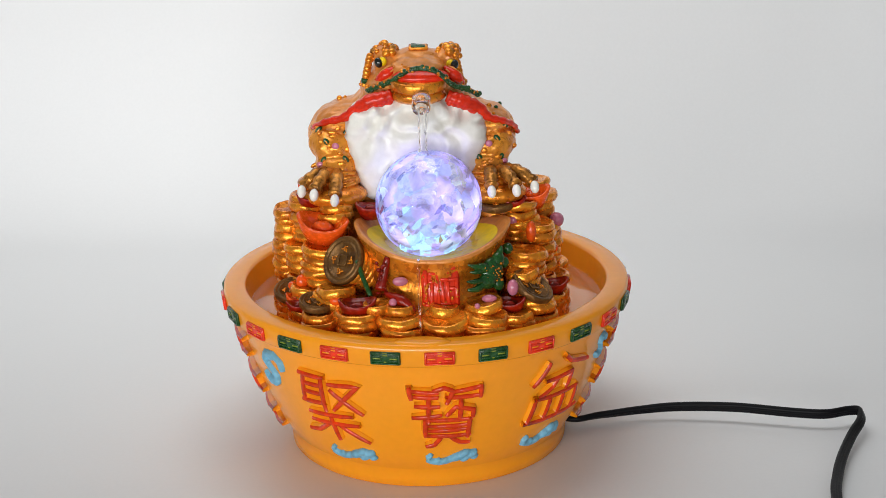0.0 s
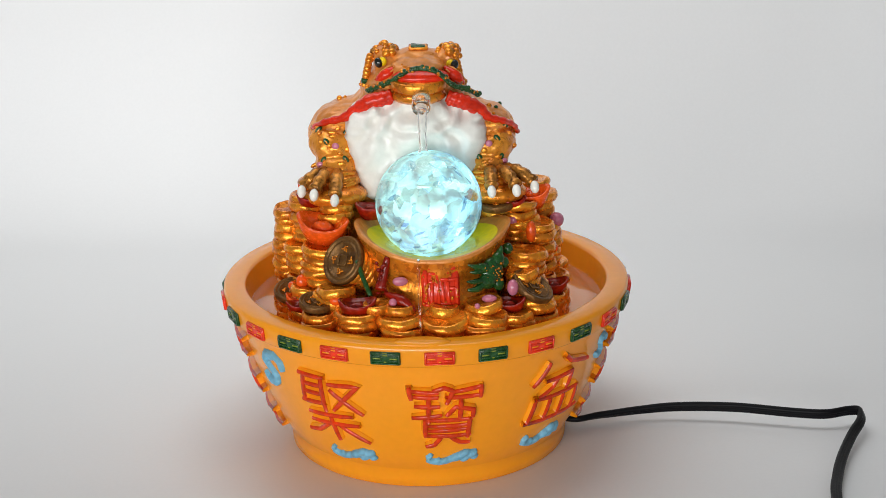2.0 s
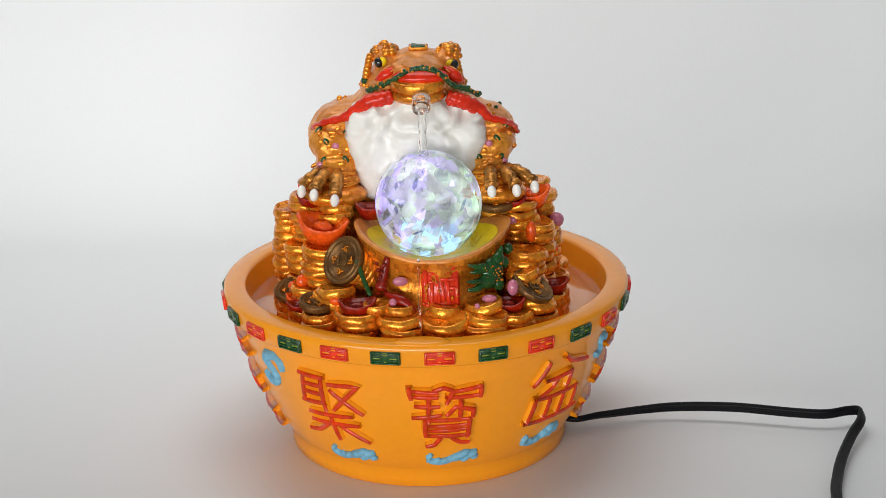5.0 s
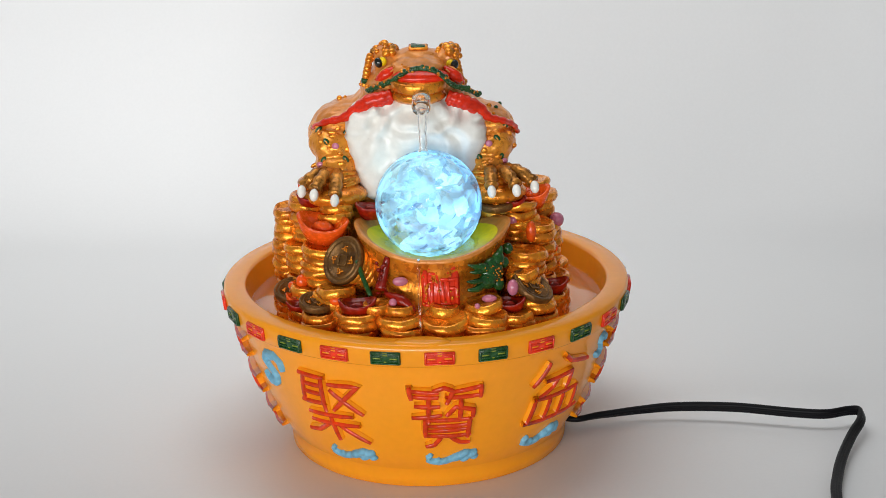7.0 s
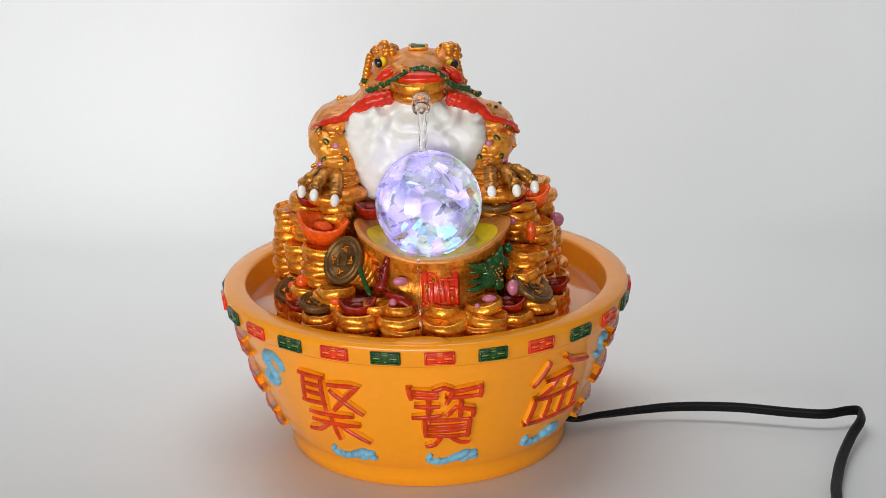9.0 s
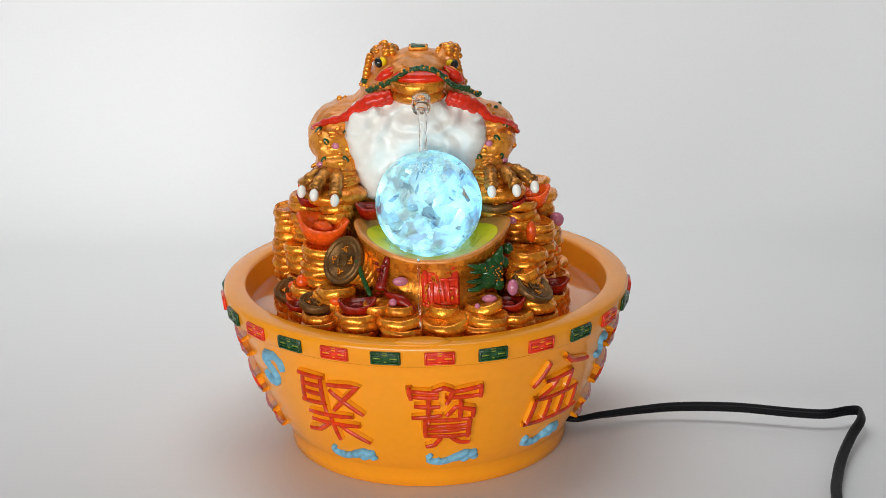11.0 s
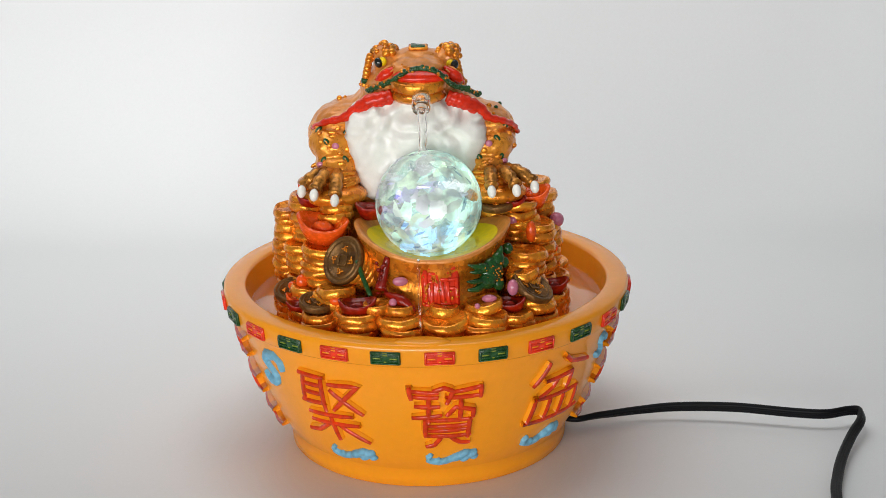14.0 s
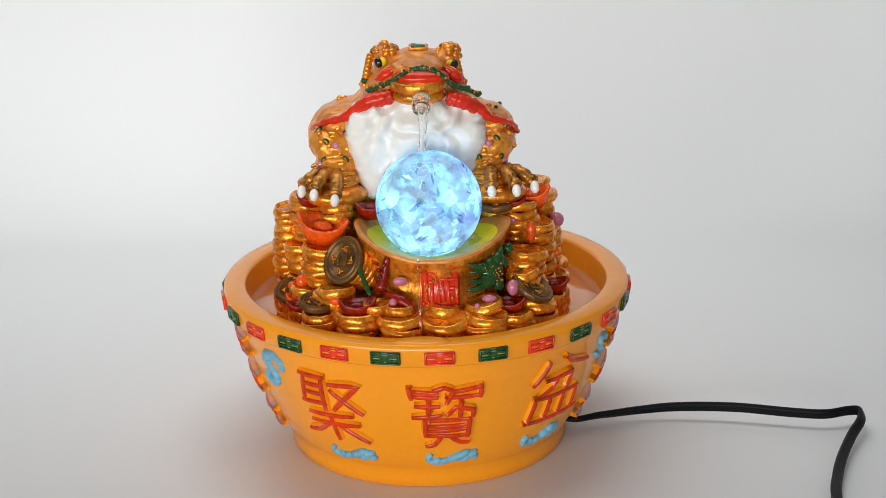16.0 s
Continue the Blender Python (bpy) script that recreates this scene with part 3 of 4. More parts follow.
    # boat-shaped ingots
    def ingot(c, rot, size, mat, label, name="small_ingot"):
        bm = bmesh.new()
        rows = []
        for k, (s, z) in enumerate(((0.55, -0.55), (0.80, -0.1), (1.0, 0.30), (0.92, 0.36), (0.70, 0.12), (0.4, 0.02))):
            rows.append([bm.verts.new((size * s * math.cos(a), size * s * 0.62 * math.sin(a), size * (z + (0.28 * abs(math.cos(a)) ** 2.5 if 1 < k < 5 else 0))))
                         for a in [2 * math.pi * j / 24 for j in range(24)]])
        for r0, r1 in zip(rows, rows[1:]):
            for j in range(24):
                bm.faces.new((r0[j], r0[(j + 1) % 24], r1[(j + 1) % 24], r1[j]))
        bm.faces.new(list(reversed(rows[0])))
        bm.faces.new(rows[-1])
        add_ball(bm, (0, 0, size * 0.05), (size * 0.45, size * 0.30, size * 0.33), seg=14, rings=8)
        ob = part(name, bm, mat, mound, label)
        ob.matrix_basis = pose(*c, *rot)

    ingot((-0.0568, -0.030, 0.1345), (18, 8, -8), 0.0150, CORAL, "bright coral-red ingot")
    ingot((-0.0360, -0.0800, 0.1055), (6, 0, 6), 0.0105, MAROON, "dark red ingot")
    ingot((-0.0690, -0.0540, 0.0972), (6, 0, 14), 0.0080, MAROON, "dark red ingot")
    ingot((0.0450, -0.0710, 0.1022), (8, 0, -6), 0.0095, MAROON, "dark red ingot")
    ingot((0.0615, -0.006, 0.1440), (12, -6, 10), 0.0110, CORAL, "coral-red ingot")
    ingot((0.0500, -0.0200, 0.1450), (8, 0, -4), 0.0075, MAROON, "dark red ingot")
    ingot((-0.0640, -0.0160, 0.1475), (6, 0, 8), 0.0080, MAROON, "dark red ingot")
    ingot((0.0715, -0.036, 0.1005), (6, 0, 14), 0.0090, MAROON, "dull red ingot")
    ingot((-0.0300, -0.0260, 0.1440), (6, 0, 0), 0.0085, MAROON, "dark red ingot")
    ingot((-0.0720, -0.043, 0.0975), (8, 10, 0), 0.0065, CORAL, "coral-red ingot")
    ingot((-0.0670, 0.000, 0.1500), (0, 14, 40), 0.0068, CORAL, "coral-red ingot")

    # round gems and beads
    def gem(c, r, mat, label):
        bm = bmesh.new()
        add_ball(bm, c, r, seg=14, rings=9)
        part("gem", bm, mat, mound, label)

    for c, r, mat in (((0.0759, 0.0, 0.1290), 0.0043, PINK), ((0.0500, -0.021, 0.1360), 0.0036, PINK), ((0.0475, -0.068, 0.1120), (0.0032, 0.0034, 0.0046), PINK),
                      ((0.0595, -0.030, 0.1315), (0.0030, 0.0030, 0.0062), CORAL), ((-0.0480, -0.071, 0.1075), (0.0036, 0.003, 0.0028), CORAL),
                      ((-0.0690, -0.036, 0.1060), (0.0034, 0.003, 0.0046), CORAL), ((0.0345, -0.0765, 0.1090), (0.0042, 0.0022, 0.0022), PINK),
                      ((-0.0170, -0.0800, 0.1090), (0.0022, 0.002, 0.0022), PINK), ((-0.0130, -0.0735, 0.1185), (0.0042, 0.0018, 0.0026), PINK),
                      ((0.0455, -0.052, 0.1290), (0.0030, 0.003, 0.0034), GREEN), ((0.0700, -0.02, 0.113), 0.0026, GREEN), ((0.0735, -0.012, 0.116), 0.0026, CORAL),
                      ((-0.0745, -0.034, 0.1035), 0.0026, CORAL), ((0.0280, -0.084, 0.1075), 0.0016, PINK)):
        gem(c, r, mat, {PINK: "pink bead", CORAL: "coral bead", GREEN: "green bead"}[mat])
    return mound


make_mound()


# ---------------------------------------------------------------- the ingot dish
DISH = (0.0045, -0.0395)


def make_dish():
    dish = new("ingot_dish")
    tagged(dish, "large gold boat-shaped ingot dish with yellow basin under the crystal ball", "dish")
    bm = bmesh.new()
    seg = 72

    def ring(fx, fy, z, lift, wob=0.0, cy=0.0):
        out = []
        for k in range(seg):
            a = 2 * math.pi * k / seg
            c, s = math.cos(a), math.sin(a)
            p = Vector((DISH[0] + fx * c, DISH[1] + cy + fy * s, z + lift * abs(c) ** 2.2))
            if wob:
                d = noise.noise(p * 130) * wob
                p += Vector((c, s, 0.3)) * d
            out.append(bm.verts.new(p))
        return out

    rows = [ring(0.038, 0.0435, 0.088, 0), ring(0.0375, 0.0430, 0.100, 0, 0.0034), ring(0.0345, 0.0370, 0.1068, 0.001, 0.0032),
            ring(0.0350, 0.036, 0.112, 0.002, 0.0030), ring(0.0355, 0.034, 0.117, 0.004, 0.0026), ring(0.0375, 0.0345, 0.1205, 0.0055, 0.0022), ring(0.0395, 0.0352, 0.124, 0.007, 0.0014), ring(0.0425, 0.0360, 0.1285, 0.0105, 0.0006),
            ring(0.0432, 0.0362, 0.1300, 0.0115), ring(0.0422, 0.0352, 0.1306, 0.0115),
            ring(0.0395, 0.0337, 0.1303, 0.0098), ring(0.0360, 0.0325, 0.1298, 0.0064), ring(0.0320, 0.0300, 0.1293, 0.0040), ring(0.024, 0.024, 0.1286, 0.001), ring(0.018, 0.018, 0.1255, 0),
            ring(0.012, 0.012, 0.1206, 0)]
    for i, (r0, r1) in enumerate(zip(rows, rows[1:])):
        for k in range(seg):
            f = bm.faces.new((r0[k], r0[(k + 1) % seg], r1[(k + 1) % seg], r1[k]))
            f.material_index = 0 if i < 7 else 1 if i < 11 else 2
    bm.faces.new(list(reversed(rows[0])))
    bm.faces.new(rows[-1]).material_index = 2
    part("body", bm, [GOLD, SKIN, YELLOW], dish)
    # red seal panel on the front
    bm = bmesh.new()
    px, py, pz = 0.0085, -0.0735, 0.1150
    tilt = pose(px, py, pz, -14, 0, 4)
    add_box(bm, tilt, 0.0205, 0.0040, 0.0215, 0, 0.0012)
    rnd = random.Random(9)
    for x, z, w, h in ((-0.0082, 0.001, 0.0022, 0.017), (-0.0045, 0.0075, 0.0040, 0.0017), (-0.0045, 0.0030, 0.0040, 0.0017), (-0.0048, -0.003, 0.0018, 0.012), (-0.0015, 0.0, 0.0017, 0.018),
                       (0.0020, 0.0078, 0.0050, 0.0017), (0.0020, 0.0042, 0.0045, 0.0016), (0.0012, -0.003, 0.0016, 0.012), (0.0040, -0.003, 0.0016, 0.012), (0.0025, -0.0088, 0.0060, 0.0016),
                       (0.0065, 0.004, 0.0045, 0.0016), (0.0068, -0.0005, 0.0045, 0.0016), (0.0085, -0.002, 0.0018, 0.014), (-0.0055, -0.0092, 0.0060, 0.0016), (0.0015, 0.0120, 0.0034, 0.0050),
                       (-0.0052, 0.0112, 0.0030, 0.0034), (0.0065, 0.0110, 0.0034, 0.0036)):
        add_box(bm, tilt @ pose(x, -0.0023, z, 0, rnd.uniform(-3, 3), 0), w, 0.0018, h, 0, 0.0004)
    for k in range(34):
        add_ball(bm, tilt @ Vector((rnd.uniform(-0.0095, 0.0095), -0.0031, rnd.uniform(-0.010, 0.010))), (rnd.uniform(0.0003, 0.0009), 0.0008, rnd.uniform(0.0004, 0.0013)),
                 seg=7, rings=5, mat=1)
    part("red_seal", bm, [SEAL, GOLD], dish, "glossy red seal panel flecked with gold")
    # green leafy animal on the right side
    bm = bmesh.new()
    base = pose(0.0350, -0.0668, 0.1200, -10, 0, 34) @ Matrix.Diagonal((1.22, 1, 0.92, 1))
    for c, r, rot in (((0.0015, 0, 0.0005), (0.0072, 0.0036, 0.0082), (0, 14, 0)), ((0.0050, 0, 0.0065), (0.0042, 0.0032, 0.0050), (0, 30, 0)), ((-0.002, -0.001, -0.0040), (0.0062, 0.0032, 0.0044), (0, 10, 0)),
                      ((-0.0035, -0.0012, 0.0042), (0.0052, 0.0026, 0.0028), (0, 24, 0)), ((0.0095, 0.002, 0.0040), (0.0030, 0.0026, 0.0032), (0, 0, 0)), ((0.0035, -0.001, -0.007), (0.0035, 0.0026, 0.0040), (0, -20, 0))):
        add_ball(bm, base @ Vector(c), r, (rot[0] - 10, rot[1], 34), 16, 10)
    for pts, r in ((((-0.004, -0.001, 0.0045), (-0.008, -0.002, 0.0060), (-0.0115, -0.001, 0.0080)), (0.0024, 0.0016, 0.0004)),
                   (((-0.004, -0.001, 0.0035), (-0.008, -0.002, 0.0030), (-0.0110, -0.001, 0.0035)), (0.0022, 0.0014, 0.0004)),
                   (((-0.004, -0.001, -0.003), (-0.009, -0.002, -0.0025), (-0.0130, -0.001, -0.0015)), (0.0024, 0.0016, 0.0005)),
                   (((-0.004, -0.001, -0.005), (-0.009, -0.002, -0.0070), (-0.0130, -0.001, -0.0065)), (0.0024, 0.0018, 0.0008)),
                   (((0.005, 0, 0.008), (0.0070, 0, 0.0115), (0.0080, 0, 0.0145)), (0.0026, 0.0018, 0.0005))):
        dense = spline([base @ Vector(p) for p in pts], 5)
        add_tube(bm, dense, [r[0] + (r[1] - r[0]) * i / 5 if i <= 5 else r[1] + (r[2] - r[1]) * (i - 5) / 5 for i in range(11)], 8)
    for k in range(26):
        add_ball(bm, base @ Vector((rnd.uniform(-0.004, 0.005), -0.0034, rnd.uniform(-0.005, 0.005))), rnd.uniform(0.0003, 0.0008), seg=6, rings=4, mat=1)
    part("green_creature", bm, [GREEN, GOLD], dish, "dark green crouching creature flecked with gold")
    # dark red ribbon with a knot on the left
    bm = bmesh.new()
    for pts, r in ((((-0.0195, -0.0690, 0.1310), (-0.0216, -0.0690, 0.1225), (-0.0239, -0.0710, 0.1131)), (0.0016, 0.0026, 0.0034)),
                   (((-0.0215, -0.0735, 0.1122), (-0.0120, -0.0785, 0.1092), (-0.0051, -0.0835, 0.1054)), (0.0012, 0.0036, 0.0008))):
        add_tube(bm, spline(pts, 5), [r[0] + (r[1] - r[0]) * min(1, i / 5) if i <= 5 else r[1] + (r[2] - r[1]) * (i - 5) / 5 for i in range(11)], 8)
    for k in range(22):
        add_ball(bm, (-0.0230 + rnd.uniform(-0.003, 0.003), -0.0725 + rnd.uniform(-0.001, 0.001), 0.1135 + rnd.uniform(-0.003, 0.015)), rnd.uniform(0.0006, 0.0014), seg=6, rings=4)
    part("ribbon", bm, MAROON, dish, "dark red knotted ribbon")
    bm = bmesh.new()
    add_tube(bm, spline([(-0.0364, -0.0605, 0.1265), (-0.0334, -0.0650, 0.1183), (-0.0290, -0.0710, 0.1090)], 5), 0.0014, 7)
    part("cord", bm, GREEN, dish, "thin dark green cord")
    return dish


make_dish()

# ---------------------------------------------------------------- crystal ball, its painted glow and running water
BALL = Vector((0.0027, -0.0350, 0.1504))
BALL_R = 0.0301


HUE_HELPER_AT = BALL + Vector((0.0, 0.070, -0.055))


def make_hue_helper_disc():
    """Unseen disc added under the ball; its turn sets the colour of the painted glow."""
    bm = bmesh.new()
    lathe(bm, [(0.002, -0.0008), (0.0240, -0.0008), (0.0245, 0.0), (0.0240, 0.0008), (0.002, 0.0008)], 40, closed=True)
    hue_helper = finish("hue_helper_disc", bm, TUBE)
    hue_helper.location = HUE_HELPER_AT
    tagged(hue_helper, "unseen turning disc added inside the heap to set the glow colour", "lamp")
    return hue_helper


def shard(bm, rnd, c, nrm, size, squash, sides):
    u = nrm.orthogonal().normalized()
    w = nrm.cross(u)
    spin = rnd.uniform(0, 6.28)
    vs = []
    for j in range(sides):
        a = spin + 2 * math.pi * j / sides + rnd.uniform(-0.3, 0.3)
        p = c + u * (size * math.cos(a) * rnd.uniform(0.6, 1.15)) + w * (size * squash * math.sin(a) * rnd.uniform(0.6, 1.15)) + nrm * rnd.uniform(-0.03, 0.03)
        if p.length > 0.990:
            p = p.normalized() * 0.990
        vs.append(bm.verts.new(p * BALL_R))
    bm.faces.new(vs)


def make_foot_glow():
    """Glowing shards added for the blue-white lamp light that shines up through the foot of the ball."""
    m = bpy.data.materials.new("foot_glow_paint")
    m.use_nodes = True
    n, l = m.node_tree.nodes, m.node_tree.links
    n.remove(n["Principled BSDF"])
    em = n.new("ShaderNodeEmission")
    em.inputs["Color"].default_value, em.inputs["Strength"].default_value = (0.34, 0.68, 1.0, 1), 1.9
    l.new(em.outputs[0], n["Material Output"].inputs["Surface"])
    bm = bmesh.new()
    # no lamp is built here: loose emissive shards stand in for its light
    rnd = random.Random(12)
    for k in range(26):
        c = Vector((rnd.uniform(-0.52, 0.52), rnd.uniform(-0.5, 0.2), rnd.uniform(-0.82, -0.32)))
        shard(bm, rnd, c, Vector((rnd.uniform(-0.8, 0.8), -1, rnd.uniform(-0.2, 0.8))).normalized(), rnd.uniform(0.10, 0.24), rnd.uniform(0.4, 1.0), rnd.randint(4, 6))
    foot_glow = finish("foot_glow_shards", bm, m, smooth=False)
    foot_glow.location = BALL
    tagged(foot_glow, "blue-white glowing shards added for lamp light in the foot of the ball", "lamp")


make_foot_glow()


def make_ball(hue_helper):
    rnd = random.Random(21)
    ball = new("crystal_ball")
    ball.location = BALL
    tagged(ball, "clear cracked crystal ball with lamp light painted in as glow, turning in the dish", "crystal ball")
    bm = bmesh.new()
    add_ball(bm, (0, 0, 0), BALL_R, seg=64, rings=40)
    part("skin", bm, SHELL, ball, "smooth clear crystal surface")
    # this layer emits by itself, in place of a lamp shining up from below
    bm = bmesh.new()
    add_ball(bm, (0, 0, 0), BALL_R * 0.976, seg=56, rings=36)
    part("glow", bm, painted_glow(hue_helper), ball, "cloudy crystal layer with lamp light painted in as glow")

    def anywhere(low, high):
        while True:
            c = Vector((rnd.uniform(-1, 1), rnd.uniform(-1, 1), rnd.uniform(-1, 1)))
            if low < c.length < high:
                return c

    # crack faces carry the lamp's light as emission of their own
    bm = bmesh.new()
    for k in range(210):
        c = anywhere(0.50, 0.90)
        nrm = (anywhere(0.2, 1.0).normalized() + c.normalized() * rnd.uniform(-0.7, 0.7)).normalized()
        shard(bm, rnd, c, nrm, rnd.uniform(0.08, 0.30), rnd.uniform(0.3, 1.0), rnd.randint(4, 6))
    part("crack_faces", bm, glow_painted_crack(hue_helper), ball, "glittering crack faces inside the crystal, lamp light painted in as their glow", smooth=False)
    # dull facets of crack close under the skin
    bm = bmesh.new()
    for k in range(70):
        out = anywhere(0.2, 1.0).normalized()
        shard(bm, rnd, out * 0.989, (out + anywhere(0.1, 1.0) * 0.10).normalized(), rnd.uniform(0.05, 0.15), rnd.uniform(0.12, 0.45), rnd.randint(4, 6))
    part("dull_cracks", bm, SMOKE, ball, "thin dull cracks in the crystal", smooth=False)
    return ball


def make_stream():
    bm = bmesh.new()
    pts, rad = [], []
    for k in range(26):
        t = k / 25
        pts.append((0.0001 * math.sin(9 * t), 0.0001 * math.cos(7 * t), -0.026 * t))
        rad.append(0.0026 - 0.0005 * t + 0.00008 * math.sin(21 * t) + (0.0012 * max(0, t - 0.85) / 0.15))
    add_tube(bm, pts, rad, 14)
    for v in bm.verts:
        v.co += Vector((v.co.x, v.co.y, 0)) * 0.12 * noise.noise(v.co * 400)
    ob = finish("water_stream", bm, STREAM)
    ob.location = (0.0002, -0.0320, 0.2035)
    tagged(ob, "thin clear jet of water falling on the ball", "water")
    return ob


def make_dish_water():
    """Rippled ring of water round the foot of the ball."""
    bm = bmesh.new()
    rings = []
    for i in range(9):
        r = 0.0180 + 0.0130 * i / 8
        rings.append([bm.verts.new((r * math.cos(a), r * math.sin(a), 0.0009 * math.sin(5 * a + i) * (1 - 0.6 * i / 8) + 0.0005 * math.sin(11 * a - 2 * i)))
                      for a in [2 * math.pi * k / 72 for k in range(72)]])
    for r0, r1 in zip(rings, rings[1:]):
        for k in range(72):
            bm.faces.new((r0[k], r1[k], r1[(k + 1) % 72], r0[(k + 1) % 72]))
    ob = finish("dish_water", bm, clear("rippled_water", (0.98, 0.98, 0.96), 0.10, 0.05))
    ob.location = (BALL.x + 0.001, BALL.y - 0.002, 0.1304)
    tagged(ob, "shallow rippling water round the ball in the dish", "water")
    return ob


hue_helper_disc = make_hue_helper_disc()
crystal_ball, water_stream, dish_water = make_ball(hue_helper_disc), make_stream(), make_dish_water()


def make_trickle():
    bm = bmesh.new()
    path = spline([(-0.0030, -0.0745, 0.1312), (-0.0032, -0.0772, 0.1290), (-0.0030, -0.0782, 0.1200), (-0.0028, -0.0795, 0.1110), (-0.0026, -0.0860, 0.1050), (-0.0024, -0.0975, 0.1005), (-0.0022, -0.0995, 0.0880)], 6)
    add_tube(bm, path, [0.0007 + 0.0002 * math.sin(i * 0.9) for i in range(len(path))], 10, flat=0.6)
    ob = finish("water_trickle", bm, STREAM)
    tagged(ob, "thin trickle of water running down the gold dish", "water")


make_trickle()


def make_spout():
    bm = bmesh.new()
    rings = lathe(bm, [(0.0048, 0.0), (0.0052, 0.0006), (0.0052, 0.012), (0.0032, 0.012), (0.0031, 0.0006), (0.0034, 0.0)], 28, closed=True)
    for ring in rings:
        for v in ring:
            v.co = pose(-0.0004, -0.0300, 0.2030, -72, 0, 0) @ v.co
    ob = finish("water_spout", bm, TUBE)
    tagged(ob, "short clear plastic tube under the toad's chin", "spout")


make_spout()


# ---------------------------------------------------------------- the toad
from mathutils.bvhtree import BVHTree


def melted(shapes, voxel=0.0011, smooth=5):
    """One skin over overlapping ellipsoids."""
    bm = bmesh.new()
    for c, r, rot in shapes:
        add_ball(bm, c, r, rot, 24, 16)
    me = bpy.data.meshes.new("lump")
    bm.to_mesh(me)
    bm.free()
    ob = new("lump", me)
    rm = ob.modifiers.new("skin", "REMESH")
    rm.mode, rm.voxel_size = "VOXEL", voxel
    sm = ob.modifiers.new("soften", "SMOOTH")
    sm.iterations, sm.factor = smooth, 0.6
    made = bpy.data.meshes.new_from_object(ob.evaluated_get(bpy.context.evaluated_depsgraph_get()))
    bpy.data.objects.remove(ob)
    return made


def make_toad():
    rnd = random.Random(3)
    X = -0.0052
    z0 = (0, 0, 0)
    shapes = [((X, 0.030, 0.166), (0.046, 0.040, 0.036), z0),
              ((X, 0.026, 0.190), (0.038, 0.034, 0.020), z0),
              ((X - 0.0385, 0.026, 0.1880), (0.0190, 0.019, 0.0092), (0, -16, 0)),
              ((X + 0.0335, 0.026, 0.1872), (0.0190, 0.019, 0.0092), (0, 16, 0)),
              ((X, 0.020, 0.150), (0.050, 0.026, 0.016), z0),
              ((X - 0.0430, 0.022, 0.1765), (0.0185, 0.022, 0.0195), (0, 12, 0)),
              ((X + 0.0405, 0.022, 0.1760), (0.0185, 0.022, 0.0185), (0, -12, 0)),
              ((X - 0.0440, 0.008, 0.1745), (0.0165, 0.0170, 0.0115), (0, 8, 0)),
              ((X + 0.0425, 0.008, 0.1735), (0.0160, 0.0170, 0.0115), (0, -8, 0)),
              ((X - 0.0430, 0.002, 0.1640), (0.0140, 0.0150, 0.0078), z0),
              ((X + 0.0410, 0.002, 0.1645), (0.0125, 0.0150, 0.0078), z0),
              ((X - 0.0430, -0.006, 0.1575), (0.0130, 0.0120, 0.0062), z0),
              ((X + 0.0420, -0.006, 0.1580), (0.0120, 0.0120, 0.0062), z0),
              ((X + 0.0004, 0.018, 0.2055), (0.0305, 0.026, 0.0150), z0),
              ((X + 0.0005, 0.004, 0.2120), (0.0235, 0.016, 0.0085), (8, 0, 0)),
              ((X + 0.0010, 0.017, 0.2140), (0.0258, 0.020, 0.0105), z0),
              ((X + 0.0015, 0.015, 0.2190), (0.0200, 0.014, 0.0088), z0),
              ((X + 0.0030, 0.0005, 0.2200), (0.0150, 0.0130, 0.0048), (10, 0, 0)),
              ((X - 0.0156, 0.015, 0.2226), (0.0072, 0.0082, 0.0074), z0),
              ((X + 0.0201, 0.015, 0.2216), (0.0070, 0.0082, 0.0074), z0),
              ((X - 0.038, 0.054, 0.158), (0.020, 0.028, 0.022), z0),
              ((X + 0.034, 0.054, 0.158), (0.020, 0.028, 0.022), z0)]
    skin = melted(shapes)
    bm = bmesh.new()
    bm.from_mesh(skin)
    bpy.data.meshes.remove(skin)
    for v in bm.verts:
        v.co += v.normal * (noise.noise(v.co * 260) * 0.0006 + noise.noise(v.co * 110) * 0.0008)
    for f in bm.faces:
        c = f.calc_center_median()
        if c.z < 0.1865 and abs(c.x - X) > 0.028 and c.y < 0.055:
            f.material_index = 10
    SK, GD, WH, RD, GR, PK, DK, EB, YL, MR, AR = range(11)
    skin_tree = BVHTree.FromBMesh(bm)
    # white pleated belly
    BX = X + 0.0014
    bel = add_ball(bm, (BX, 0.003, 0.1735), (0.0400, 0.0200, 0.0330), z0, 112, 80, WH, 0.55)
    for v in bel:
        p = v.co
        a = math.atan2(p.x - BX, 0.212 - p.z)
        d = math.hypot(p.x - BX, 0.212 - p.z)
        fold = 0.55 * math.sin(a * 17 + 2.2 * noise.noise(p * 70)) * max(0.0, 1.0 - d * 14) * 2.4
        fold += 0.75 * math.sin(d * 620 + 2.5 * noise.noise(p * 80) + abs(a) * 4) * max(0.0, 1.0 - abs(d - 0.026) * 70)
        fold += 1.0 * noise.noise(Vector((p.x * 70, p.y * 60, p.z * 130)))
        edge = min(1.0, max(0.0, (abs(p.x - BX) - 0.030) / 0.008))
        fold += edge * 1.3 * noise.noise(Vector((p.x * 60, 4, p.z * 330)))
        if p.y < 0.004:
            p.y -= 0.0027 * fold
        p.x += 0.0012 * noise.noise(p * 120) + edge * 0.0010 * noise.noise(Vector((2, 5, p.z * 400)))
        if p.z > 0.190:
            p.z += 0.0022 * noise.noise(Vector((p.x * 150, 1, 2))) * (p.z - 0.190) / 0.012
